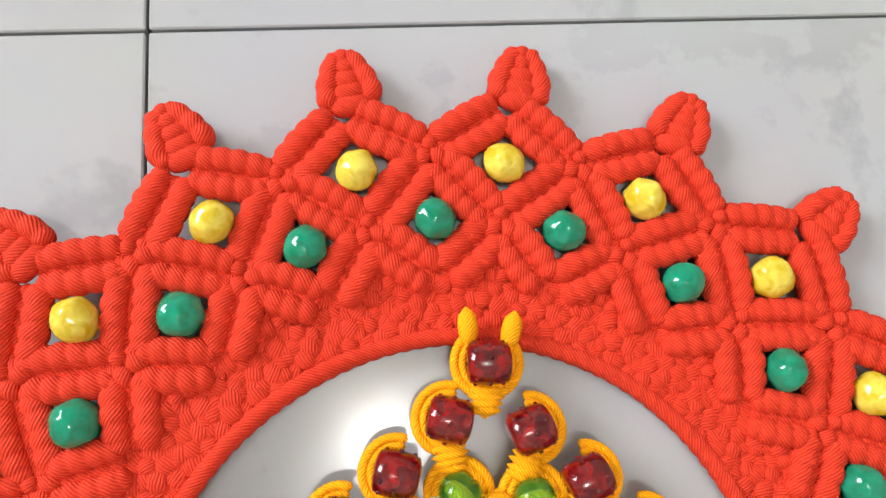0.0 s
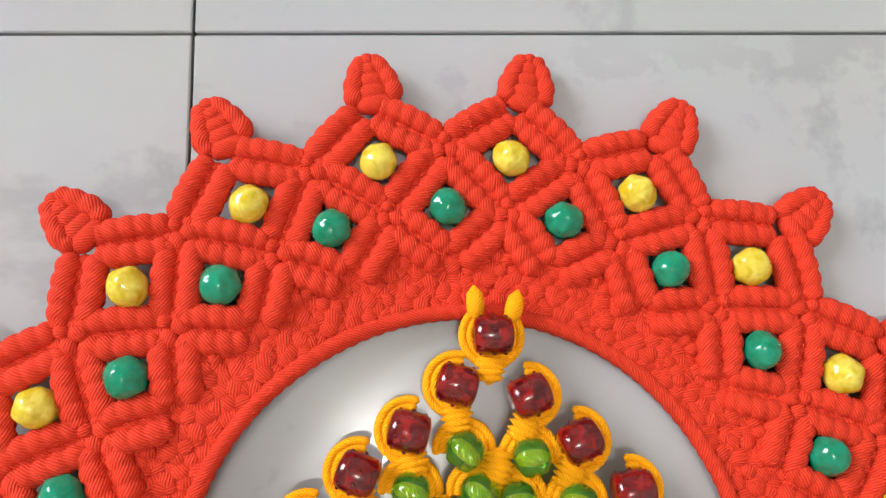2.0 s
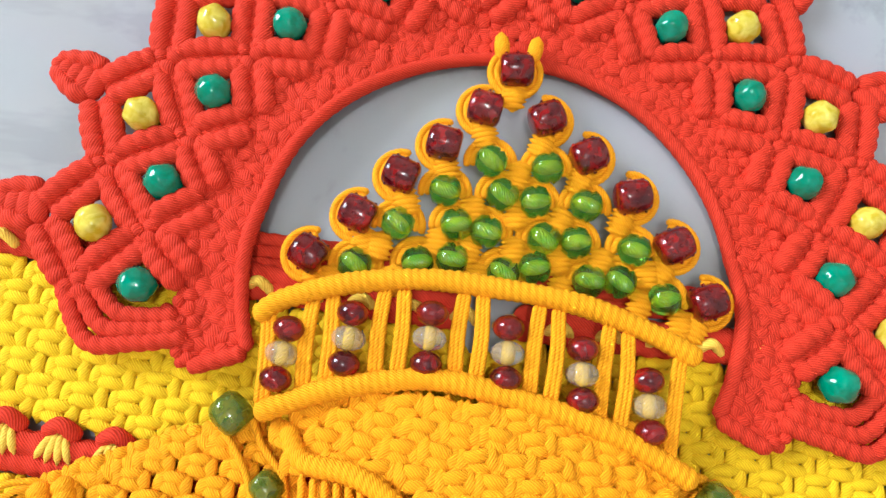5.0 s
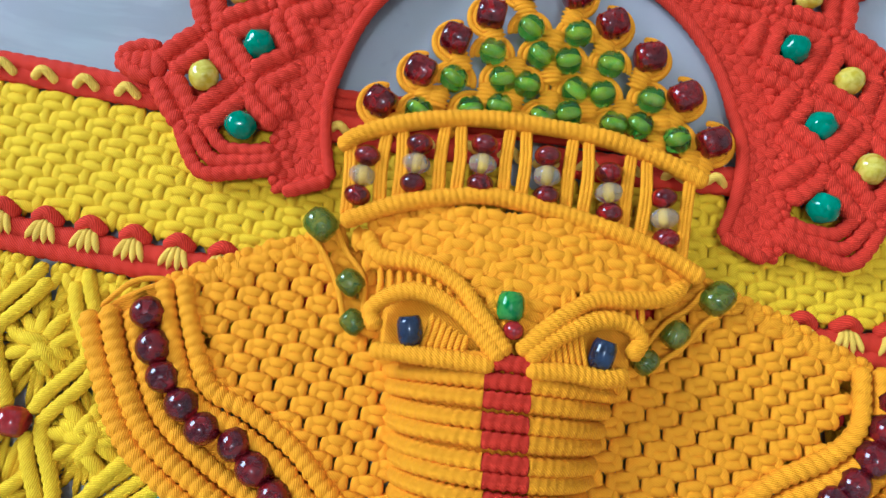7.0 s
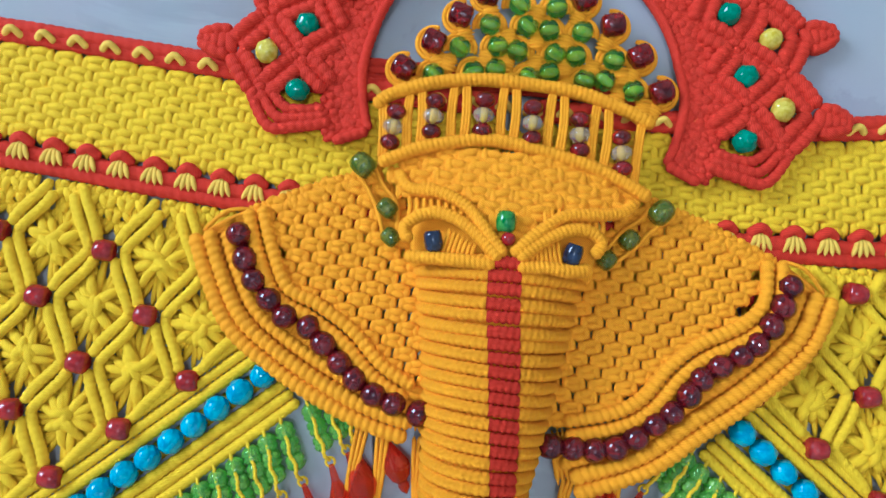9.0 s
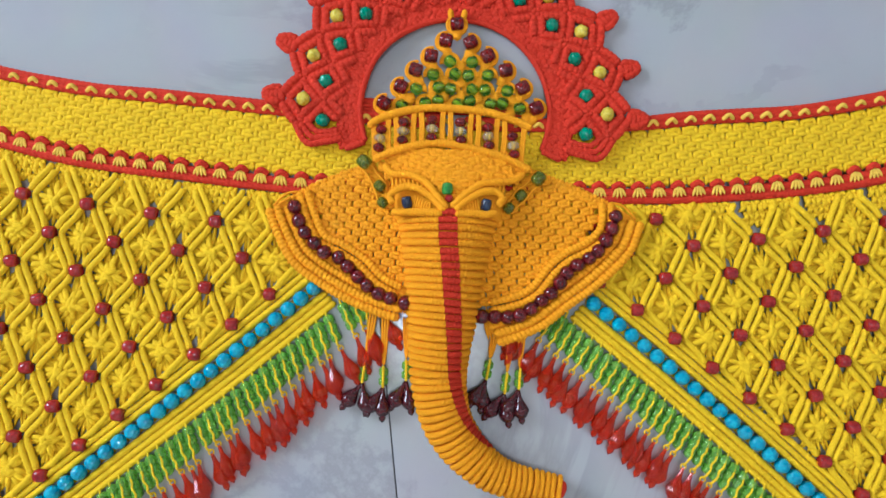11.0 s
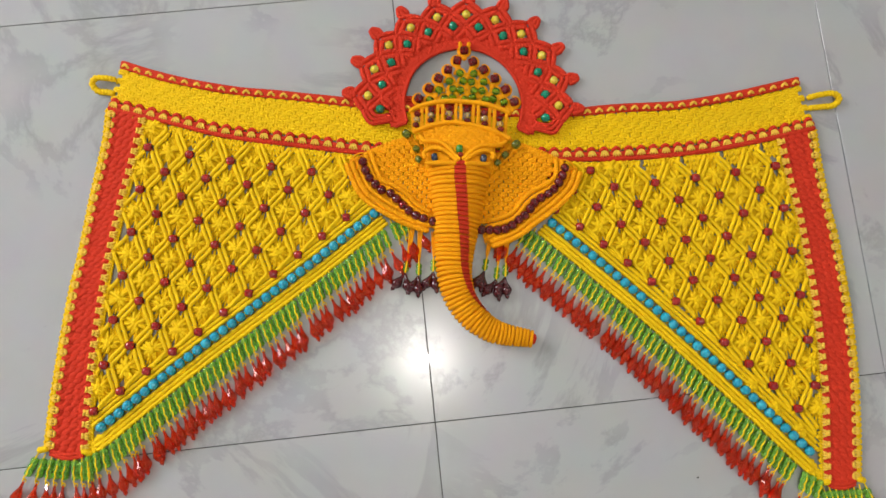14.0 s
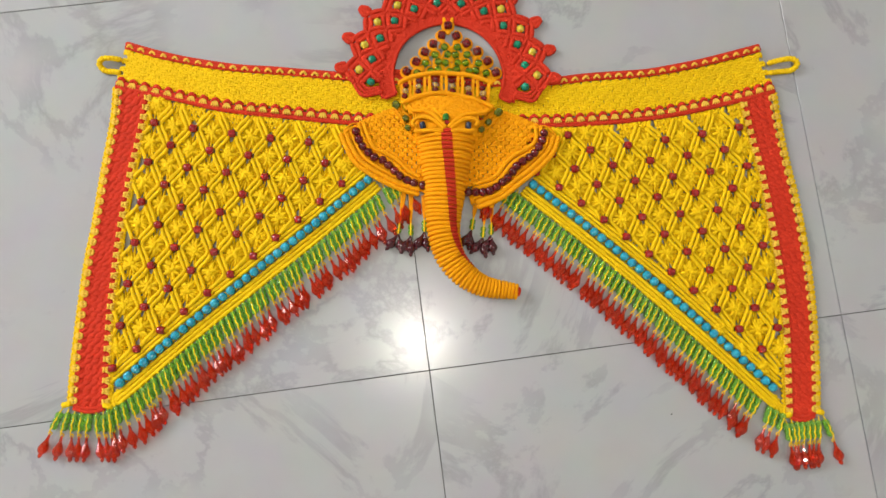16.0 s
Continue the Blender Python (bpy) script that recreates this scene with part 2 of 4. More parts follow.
def lump(c, d, length, r, h=1.0, sides=7, rings=6, bend=0.0):
    """A short plump strand of cord, centred at c along the plan direction d, arched upward."""
    c, d = np.asarray(c, float), np.asarray(d, float)
    d = d / np.linalg.norm(d)
    b = np.array([d[1], -d[0], 0.0])
    up = np.array([0, 0, 1.0])
    x = np.linspace(-1, 1, rings)
    prof = np.sqrt(np.clip(1 - np.abs(x) ** 2.6, 0.015, 1))
    axis = c + np.outer(x * length / 2, d) - np.outer(bend * x ** 2, up)
    a = np.arange(sides) / sides * 2 * np.pi
    V = axis[:, None, :] + r * prof[:, None, None] * (np.cos(a)[None, :, None] * b + h * np.sin(a)[None, :, None] * up)
    i, j = np.meshgrid(np.arange(rings - 1), np.arange(sides), indexing="ij")
    j2 = (j + 1) % sides
    F = np.stack([i * sides + j, (i + 1) * sides + j, (i + 1) * sides + j2, i * sides + j2], -1).reshape(-1, 4)
    U = np.stack(np.broadcast_arrays((x * length / 2)[:, None], (a * r)[None, :]), -1).reshape(-1, 2)
    return V.reshape(-1, 3), F, U


def knot(c, ang, w, h, r):
    """One square knot: a short wrap across with pairs of strands running out of it above and below."""
    ca, sa = math.cos(ang), math.sin(ang)
    out = []

    def at(x, y, z=0.0):
        return (c[0] + x * ca - y * sa, c[1] + x * sa + y * ca, c[2] + z)

    j = lambda k: random.uniform(-k, k)
    for sx in (-1, 1):
        d = (-sx * 0.55 + j(0.12), 1.0)
        out.append(lump(at(sx * w * 0.24 + j(0.0003), -h * 0.16, r * 0.15), (d[0] * ca - d[1] * sa, d[0] * sa + d[1] * ca, 0), h * 0.98, r, 0.9, bend=r * 0.8))
        d = (sx * 0.2 + j(0.1), 1.0)
        out.append(lump(at(sx * w * 0.36, h * 0.12, -r * 0.1), (d[0] * ca - d[1] * sa, d[0] * sa + d[1] * ca, 0), h * 0.8, r * 0.85, 0.9, bend=r * 0.6))
    d = (1.0, j(0.12))
    out.append(lump(at(0, h * 0.3, r * 0.35), (d[0] * ca - d[1] * sa, d[0] * sa + d[1] * ca, 0), w * 0.62, r * 0.85, 0.9, bend=r * 0.7))
    return join(out)


def block_knot(c, ang, w, h, r):
    """A flat square knot: upright side strands with two wraps between them; slits stay open between neighbours."""
    ca, sa = math.cos(ang), math.sin(ang)

    def turned(x, y):
        return x * ca - y * sa, x * sa + y * ca

    out = []
    for x, y, dx, dy, ln, rr, z in ((-0.34, 0.0, 0.12, 1, h * 1.12, r, 0.0), (0.34, 0.0, -0.12, 1, h * 1.12, r, 0.0), (0.0, 0.22, 1, 0.1, w * 0.84, r * 0.95, 0.35), (0.0, -0.22, 1, -0.1, w * 0.84, r * 0.95, 0.25), (0.0, 0.0, 0.05, 1, h * 1.3, r, -0.2)):
        px, py = turned(x * w + random.uniform(-2e-4, 2e-4), y * h)
        qx, qy = turned(dx + random.uniform(-0.08, 0.08), dy)
        out.append(lump((c[0] + px, c[1] + py, c[2] + z * r), (qx, qy, 0), ln, rr, 0.9, bend=r * 0.7))
    return join(out)


def revolve(profile, sides=16, flutes=0, flute_depth=0.0, twist=0.0):
    """A turned bead: profile of (radius, height) pairs, about z; optional flutes or swirl ridges."""
    pr = np.asarray(profile, float)
    a = np.arange(sides) / sides * 2 * np.pi
    mod = 1 - flute_depth * np.abs(np.sin(flutes * 0.5 * (a[None, :] + twist * np.arange(len(pr))[:, None]))) if flutes else 1
    R = pr[:, :1] * np.ones((1, sides)) * mod
    V = np.stack([R * np.cos(a), R * np.sin(a), np.broadcast_to(pr[:, 1:], R.shape)], -1)
    n = len(pr)
    i, j = np.meshgrid(np.arange(n - 1), np.arange(sides), indexing="ij")
    j2 = (j + 1) % sides
    F = np.stack([i * sides + j, i * sides + j2, (i + 1) * sides + j2, (i + 1) * sides + j], -1).reshape(-1, 4)
    return V.reshape(-1, 3), F, V.reshape(-1, 3)[:, :2].copy()


def ball_profile(r, squash=1.0, n=9, hole=0.12):
    th = np.linspace(-np.pi / 2 + hole, np.pi / 2 - hole, n)
    return [(1e-4, -r * squash * 0.97)] + [(r * math.cos(t), r * squash * math.sin(t)) for t in th] + [(1e-4, r * squash * 0.97)]


def flatten(piece, z, k):
    """The same piece pressed flatter about the height z."""
    v, f, u = piece
    v = v.copy()
    v[:, 2] = z + (v[:, 2] - z) * k
    return v, f, u


def place(piece, m):
    v, f, u = piece
    mm = np.array(m)
    return v @ mm[:3, :3].T + mm[:3, 3], f, u


def poly_eval(pts, x):
    p = np.asarray(pts, float)
    return np.interp(x, p[:, 0], p[:, 1])


def smooth_line(pts, n=200):
    q, s = resample(pts, 1.0e-3)
    k = np.linspace(0, len(q) - 1, n)
    return np.c_[np.interp(k, range(len(q)), q[:, 0]), np.interp(k, range(len(q)), q[:, 1])]


def along(line, u):
    k = u * (len(line) - 1)
    return np.array([np.interp(k, range(len(line)), line[:, 0]), np.interp(k, range(len(line)), line[:, 1])])


def inside(p, poly):
    x, y = p
    c = False
    for (x1, y1), (x2, y2) in zip(poly, poly[1:] + poly[:1]):
        if (y1 > y) != (y2 > y) and x < (x2 - x1) * (y - y1) / (y2 - y1) + x1:
            c = not c
    return c


def box_piece(x0, x1, y0, y1, z0, z1, bevel=0.0):
    bm = bmesh.new()
    bmesh.ops.create_cube(bm, size=1)
    for v in bm.verts:
        v.co = Vector(((x0 + x1) / 2 + v.co.x * (x1 - x0), (y0 + y1) / 2 + v.co.y * (y1 - y0), (z0 + z1) / 2 + v.co.z * (z1 - z0)))
    if bevel:
        bmesh.ops.bevel(bm, geom=bm.edges[:], offset=bevel, segments=1, affect="EDGES")
    return bm


def bm_object(name, bm, mat, parent=None):
    me = bpy.data.meshes.new(name)
    bm.to_mesh(me)
    bm.free()
    me.materials.append(mat)
    ob = new(name, me)
    ob.parent = parent
    return ob


# ---- the room ----
TURN_FLOOR = radians(7.7)
TILE_AT = (-0.024, -0.502)
floor = tagged(bm_object("floor", box_piece(-3.3, 3.3, -3.3, 3.3, -0.12, -0.0095), GROUT), "dark grout bed under polished pale tiles", "floor", kind="structure")
for n, (x0, x1, y0, y1) in enumerate([(-3.3, 3.3, 3.18, 3.3), (3.18, 3.3, -3.3, 3.18), (-3.3, 3.3, -3.3, -3.18)]):
    tagged(bm_object(("wall_north", "wall_east", "wall_south")[n], box_piece(x0, x1, y0, y1, -0.0095, 4.8), WALL), "plain cream painted room wall", "wall", kind="structure")
bm = bmesh.new()
for x0, x1, y0, y1, z0, z1 in [(-3.3, -3.18, -3.18, 0.2, -0.0095, 4.8), (-3.3, -3.18, 2.2, 3.18, -0.0095, 4.8), (-3.3, -3.18, 0.2, 2.2, -0.0095, 0.7), (-3.3, -3.18, 0.2, 2.2, 2.3, 4.8)]:
    b2 = box_piece(x0, x1, y0, y1, z0, z1)
    me = bpy.data.meshes.new("tmp")
    b2.to_mesh(me)
    bm.from_mesh(me)
    b2.free()
    bpy.data.meshes.remove(me)
tagged(bm_object("wall_west", bm, WALL), "cream painted wall with an open window hole", "wall", kind="structure")
tagged(bm_object("ceiling", box_piece(-3.3, 3.3, -3.3, 3.3, 4.8, 4.9), CEIL), "plain white painted ceiling", "ceiling", kind="structure")


# ---- the macrame hanging ----
hanging = tagged(new("macrame_door_hanging"), "yellow, orange and red macrame elephant door hanging lying on tiles", "door hanging")
hanging.empty_display_size = 0.05
Z0 = 0.0045  # height of a cord's axis above the tiles


def polar(cx, cy, r, deg):
    return np.array([cx + r * math.cos(radians(deg)), cy + r * math.sin(radians(deg))])


def bead_at(name, me, parent, x, y, z, rx=0, ry=0, rz=0, label="", scale=1.0):
    ob = part(name, me, None, parent, label)
    ob.matrix_basis = pose(x, y, z, rx, ry, rz) @ Matrix.Scale(scale, 4)
    return ob


# -- halo --
HX, HY = 0.001, -0.0745
R_IN, R_NET = 0.0815, 0.0955


def lift(deg):
    """The arch lies over the waistband at its ends and bulges a little off the tiles at one shoulder."""
    return 0.007 * math.exp(-((deg - 148) / 26) ** 2) + 0.0065 * (max(0.0, min(1.0, (deg - 165) / 14)) + max(0.0, min(1.0, (14 - deg) / 14)))


def hpt(r, deg, dz=0.0):
    return (*polar(HX, HY, r, deg), Z0 + lift(deg) + dz)


halo = part("halo", sweep([hpt(R_IN, a) for a in np.linspace(202, -24, 90)], 0.0027, pitch=0.0042, depth=0.14, slant=0.8), RED, hanging, "red knotted arch set with green and yellow beads")
red_knots = [mesh_of("square_knot", knot((0, 0, 0), 0, 0.0086, 0.0074, 0.00255), RED) for _ in range(6)]
for row, rr in enumerate((0.0862, 0.0915, 0.0968)):
    for k in range(48):
        a = 202 - 226 * (k + 0.5 * (row % 2)) / 47.5
        if -24 < a < 202:
            x, y, z = hpt(rr + random.uniform(-9e-4, 9e-4), a, random.uniform(-4e-4, 6e-4))
            ob = part("square_knot", red_knots[(k * 5 + row) % 6], None, halo)
            ob.matrix_basis = pose(x, y, z, 0, 0, a - 90 + random.uniform(-22, 22) + (180 if k % 3 == 0 else 0)) @ Matrix.Diagonal((1.08, 1.08, 0.52, 1))

for a in (202, -24):
    part("knotted_bar", sweep([hpt(r, a, 0.001) for r in (0.0815, 0.091, 0.1005)], 0.0030, pitch=0.0043, depth=0.14, slant=0.3, sides=10, per=6), RED, halo)
yel = [178.3, 161.0, 143.6, 125.8, 107.9, 89.6, 71.5, 53.0, 34.6, 17.0, 0.0]
grn = [187.0] + [(p + q) / 2 for p, q in zip(yel, yel[1:])] + [-9.0]


def knotted_bar(p, q, r=0.0038, gap=0.0072, mat=RED, parent=None, n=2):
    """Parallel rows of hitches between two places on the arch (radius, degrees): raised ribbed cords side by side."""
    z0, z1 = lift(p[1]), lift(q[1])
    p, q = polar(HX, HY, *p), polar(HX, HY, *q)
    d = (q - p) / np.linalg.norm(q - p)
    nrm = np.array([-d[1], d[0]])
    mid = [(*(p + (q - p) * t), Z0 + z0 * (1 - t) + z1 * t - 0.0002) for t in np.linspace(0.08, 0.92, 5)]
    part("bar_core", sweep(mid, r * 0.92, pitch=0.0044, depth=0.18, slant=0.1, sides=8, per=5, flat=0.7), mat, parent)
    for k in range(n):
        o = (k - (n - 1) / 2) * gap
        j = random.uniform(-3e-4, 3e-4)
        pts = [(*(p + (q - p) * t + nrm * (o * (0.8 + 0.3 * math.sin(math.pi * t)) + j)), Z0 + z0 * (1 - t) + z1 * t + 0.0014 * math.sin(math.pi * t)) for t in np.linspace(0.07, 0.93, 7)]
        part("knotted_bar", sweep(pts, r, pitch=0.0044, depth=0.15, slant=0.2, sides=12, per=8, flat=0.9), mat, parent)


R_TIP, R_SIDE, R_MID, R_LOW = 0.1475, 0.1330, 0.1130, 0.0965
for k, a in enumerate(yel):
    gl, gr = grn[k], grn[k + 1]
    top, bot, lf, rt = (R_TIP, a), (R_MID, a), (R_SIDE, gl), (R_SIDE, gr)
    for p, q in ((lf, top), (top, rt), (lf, bot), (bot, rt)):
        knotted_bar(p, q, parent=halo)
    # pointed leaf at the outside of each diamond
    nrm = polar(0, 0, 1, a + 90)
    leaf = []
    at_ = a - 1.1
    nrm = polar(0, 0, 1, at_ + 90)
    for s in (-1, 1):
        pts = [np.array(hpt(r, at_, dz)) + np.r_[nrm * s * w, 0] for r, w, dz in ((0.1490, 0.0052, 0), (0.1540, 0.0062, 0.0008), (0.1600, 0.0042, 0.0006), (0.1655, 0.0010, 0))]
        leaf.append(sweep(pts, 0.0034, pitch=0.0046, depth=0.15, slant=0.3, sides=10, per=6))
    for r, w, q in ((0.1492, 0.0135, 0.0034), (0.1530, 0.0115, 0.0033), (0.1568, 0.0095, 0.0032), (0.1605, 0.0075, 0.003), (0.1638, 0.0055, 0.0026)):
        leaf.append(lump(hpt(r, at_, 0.0012), (*(nrm + polar(0, 0, random.uniform(-0.3, 0.3), at_)), 0), w, q, 0.85, sides=9, rings=8, bend=0.001))
    part("pointed_tip", join(leaf), RED, halo)
    part("centre_knot", knot(hpt(R_MID, a, 0.0012), radians(a - 90), 0.0092, 0.0088, 0.0027), RED, halo)
for k, a in enumerate(grn):
    yl = yel[k - 1] if k else a + 9
    yr = yel[k] if k < 11 else a - 9
    top, bot, lf, rt = (R_SIDE, a), (R_LOW, a), (R_MID, yl), (R_MID, yr)
    ends = [(lf, bot), (bot, rt)]
    for p, q in ends:
        if 0 < k or p is bot:
            if k < 11 or q is bot:
                knotted_bar(p, q, parent=halo)
    if k in (0, 11):
        # rounded rows of hitches that close the arch's end round its last green bead
        s = 1 if k == 0 else -1
        for o, (r0, e) in enumerate(((0.1295, 5.0), (0.1340, 7.0), (0.1385, 9.0))):
            pts = [hpt(r0 + 0.001, a - s * 3.0 + s * 0.5 * o), hpt(r0 - 0.008, a + s * (e - 1.5), 0.001), hpt(0.1125 + 0.0015 * o, a + s * e, 0.001), hpt(0.1005 - 0.001 * o, a + s * (e + 0.5), 0.001)]
            part("knotted_bar", sweep(pts, 0.0031, pitch=0.0043, depth=0.15, slant=0.35, sides=11, per=6), RED, halo)
    if k in (0, 11):
        for rr, e in ((0.1015, 9), (0.1005, 12), (0.0985, 6), (0.0985, 3), (0.1050, 6)):
            ob = part("square_knot", red_knots[int(e) % 6], None, halo)
            x, y, z = hpt(rr, a + s * e)
            ob.matrix_basis = pose(x, y, z, 0, 0, a - 90 + random.uniform(-30, 30))
    part("centre_knot", knot(hpt(R_SIDE, a, 0.0012), radians(a - 90), 0.0092, 0.0088, 0.0027), RED, halo)
    if 0 < k < 12:
        ya = yel[k - 1]
        for rr, da in ((0.1045, 0.0), (0.0995, 2.2), (0.0995, -2.2)):
            ob = part("square_knot", red_knots[k % 6], None, halo)
            x, y, z = hpt(rr, ya + da)
            ob.matrix_basis = pose(x, y, z, 0, 0, ya - 90 + random.uniform(-15, 15))

# rose-cut round beads: a ball with a few spiral ridges
rose = revolve(ball_profile(0.0065, 0.86, 13), 36, 5, 0.11, 0.16)
gold_me = mesh_of("bead", rose, GOLD_BEAD)
teal_me = mesh_of("bead", rose, TEAL_BEAD)
for a in yel:
    x, y, z = hpt(0.1300, a, 0.0022)
    bead_at("bead", gold_me, halo, x, y, z, random.uniform(-65, 65), random.uniform(-65, 65), random.uniform(0, 360), "yellow swirled bead")
for a in grn:
    x, y, z = hpt(0.1135, a, 0.0022)
    bead_at("bead", teal_me, halo, x, y, z, random.uniform(-65, 65), random.uniform(-65, 65), random.uniform(0, 360), "glossy green swirled bead")

# -- waistband strips of yellow square knots between red edges --
LT = [(-0.469, -0.031), (-0.406, -0.048), (-0.324, -0.061), (-0.242, -0.066), (-0.160, -0.072), (-0.06, -0.078), (0.001, -0.079)]
LB = [(-0.482, -0.100), (-0.402, -0.116), (-0.321, -0.133), (-0.240, -0.141), (-0.137, -0.150), (-0.06, -0.153), (0.001, -0.153)]
RT = [(0.468, -0.018), (0.386, -0.041), (0.300, -0.059), (0.215, -0.067), (0.148, -0.076), (0.06, -0.080), (-0.001, -0.080)]
RB = [(0.490, -0.092), (0.425, -0.110), (0.340, -0.130), (0.255, -0.142), (0.172, -0.148), (0.06, -0.150), (-0.001, -0.151)]


def edge_strip(lo, hi, zc, rows=2, r=0.0029):
    """Cords of red hitches side by side along a strip, given by two lines."""
    out = []
    for k in range(rows):
        t = (k + 0.5) / rows
        pts = [(*(lo[i] * (1 - t) + hi[i] * t), zc + 0.0008 * math.sin(i * 1.3 + k)) for i in range(0, len(lo), 5)]
        out.append(sweep(pts, r, pitch=0.0052, depth=0.13, slant=0.5, sides=10, per=5, flat=0.72))
    return join(out)


def waistband(topline, botline, inner_sign):
    T, B = smooth_line(topline), smooth_line(botline)
    n = len(T)

    def at(u, v):
        return along(B, u) * (1 - v) + along(T, u) * v

    length = float(np.sum(np.linalg.norm(np.diff((T + B) / 2, axis=0), axis=1)))
    pieces = []
    cols = int(length / 0.0150)
    rows = 7
    for rw in range(rows):
        for c in range(cols):
            u = (c + 0.5 + 0.5 * (rw % 2)) / (cols + 0.5)
            v = 0.205 + 0.64 * (rw + 0.5) / rows
            p = at(u, v)
            d = at(min(1, u + 0.01), v) - at(max(0, u - 0.01), v)
            ang = math.atan2(d[1], d[0]) * 1.0 + (math.pi if d[0] < 0 else 0)
            pieces.append(block_knot((p[0], p[1], Z0 + random.uniform(-0.0004, 0.0004)), ang + random.uniform(-0.07, 0.07), 0.0150, 0.0092, 0.0024))
    band = tagged(part("waistband", flatten(join(pieces), Z0, 0.8), YELLOW, hanging, "yellow band of close square knots"), kind="stuff")
    us = np.linspace(0, 1, n)
    hi0, hi1 = np.array([at(u, 0.87) for u in us]), np.array([at(u, 1.0) for u in us])
    part("top_edging", edge_strip(hi0, hi1, Z0 + 0.0010, 2, 0.0040), RED, band, "red knotted edging")
    lo0, lo1 = np.array([at(u, 0.0) for u in us]), np.array([at(u, 0.15) for u in us])
    part("bottom_edging", edge_strip(lo0, lo1, Z0 + 0.0006, 2, 0.0043), RED, band, "red knotted edging")
    # pale loops of yellow over the red edging, red loops and paired yellow legs along the bottom
    st = int(length / 0.0166)
    top, legs, loops = [], [], []
    for k in range(st):
        u = (k + 0.5) / st
        p, d = at(u, 0.915), at(min(1, u + 0.01), 0.915) - at(max(0, u - 0.01), 0.915)
        d = d / np.linalg.norm(d) * (1 if d[0] > 0 else -1)
        m = np.array([-d[1], d[0]])
        top.append(sweep([(*(p - d * 0.0050 - m * 0.0018), Z0 + 0.002), (*(p + m * 0.0016), Z0 + 0.0056), (*(p + d * 0.0050 - m * 0.0018), Z0 + 0.002)], 0.0019, pitch=0.002, depth=0.05))
        p = at(u, 0.17)
        loops.append(sweep([(*(p - d * 0.0056 - m * 0.0005), Z0 + 0.001), (*(p + m * 0.0032), Z0 + 0.0042), (*(p + d * 0.0056 - m * 0.0005), Z0 + 0.001)], 0.0028, pitch=0.002, depth=0.05))
        for s in (-1.2, -0.4, 0.4, 1.2):
            q = p - m * 0.0040 + d * s * 0.0031
            legs.append(lump((*q, Z0 + 0.0040), (*(m + d * s * -0.36), 0), 0.0104 - 0.0010 * abs(s), 0.00135, 1.0, bend=0.0004))
    tagged(part("top_stitching", join(top), CREAM, band, "pale yellow loops"), kind="stuff")
    tagged(part("loop_edging", join(loops), RED, band), kind="stuff")
    tagged(part("bottom_stitching", join(legs), CREAM, band, "pale yellow paired stitches"), kind="stuff")
    return band


band_left = waistband(LT, LB, 1)
band_right = waistband(RT, RB, -1)
for parent, pts in ((band_left, [(-0.473, -0.058), (-0.487, -0.057), (-0.500, -0.058), (-0.5045, -0.066), (-0.497, -0.074), (-0.484, -0.075), (-0.474, -0.078)]),
                    (band_right, [(0.478, -0.048), (0.497, -0.043), (0.515, -0.041), (0.5235, -0.047), (0.517, -0.056), (0.499, -0.059), (0.480, -0.062)])):
    part("end_loop", sweep([(x, y, 0.006 + 0.003 * math.sin(i)) for i, (x, y) in enumerate(pts)], 0.0044, pitch=0.0050, depth=0.24, per=6, sides=10), YELLOW, parent)

# -- wings --
WLO = [(-0.484, -0.098), (-0.484, -0.138), (-0.488, -0.180), (-0.493, -0.221), (-0.501, -0.302), (-0.507, -0.342), (-0.512, -0.398), (-0.516, -0.460), (-0.518, -0.499), (-0.519, -0.550)]
WLI = [(-0.430, -0.108), (-0.441, -0.179), (-0.449, -0.221), (-0.454, -0.261), (-0.459, -0.302), (-0.462, -0.342), (-0.464, -0.382), (-0.466, -0.421), (-0.466, -0.460), (-0.466, -0.498), (-0.464, -0.552)]
WRO = [(0.491, -0.092), (0.496, -0.141), (0.505, -0.200), (0.515, -0.251), (0.524, -0.318), (0.529, -0.375), (0.531, -0.424), (0.531, -0.472), (0.530, -0.519), (0.527, -0.560)]
WRI = [(0.436, -0.106), (0.448, -0.167), (0.460, -0.218), (0.468, -0.277), (0.474, -0.318), (0.479, -0.375), (0.482, -0.424), (0.483, -0.456), (0.481, -0.535), (0.481, -0.564)]
TQL = [(-0.453, -0.5235), (-0.362, -0.442), (-0.272, -0.366), (-0.187, -0.295), (-0.109, -0.227)]
TQR = [(0.119, -0.232), (0.202, -0.297), (0.290, -0.370), (0.377, -0.447), (0.4655, -0.5285)]

red_me = mesh_of("bead", revolve([(1e-4, -0.0043), (0.0032, -0.0046), (0.0047, -0.0036), (0.0051, -0.001), (0.0051, 0.001), (0.0047, 0.0036), (0.0032, 0.0046), (1e-4, 0.0043)], 12), RUBY_BEAD)
turq_me = mesh_of("bead", revolve(ball_profile(0.0061, 0.95, 8), 12, 6, 0.1, 0.25), TURQ_BEAD)
green_me = mesh_of("bead", revolve([(1e-4, -0.0042), (0.0022, -0.0047), (0.0047, -0.0028), (0.0054, -0.0006), (0.0045, 0.0004), (0.0054, 0.0014), (0.0044, 0.0034), (0.002, 0.0047), (1e-4, 0.0042)], 14, 7, 0.12, 0.2), LIME_BEAD)
fringe_me = green_me.copy()
fringe_me.materials[0] = FRINGE_BEAD
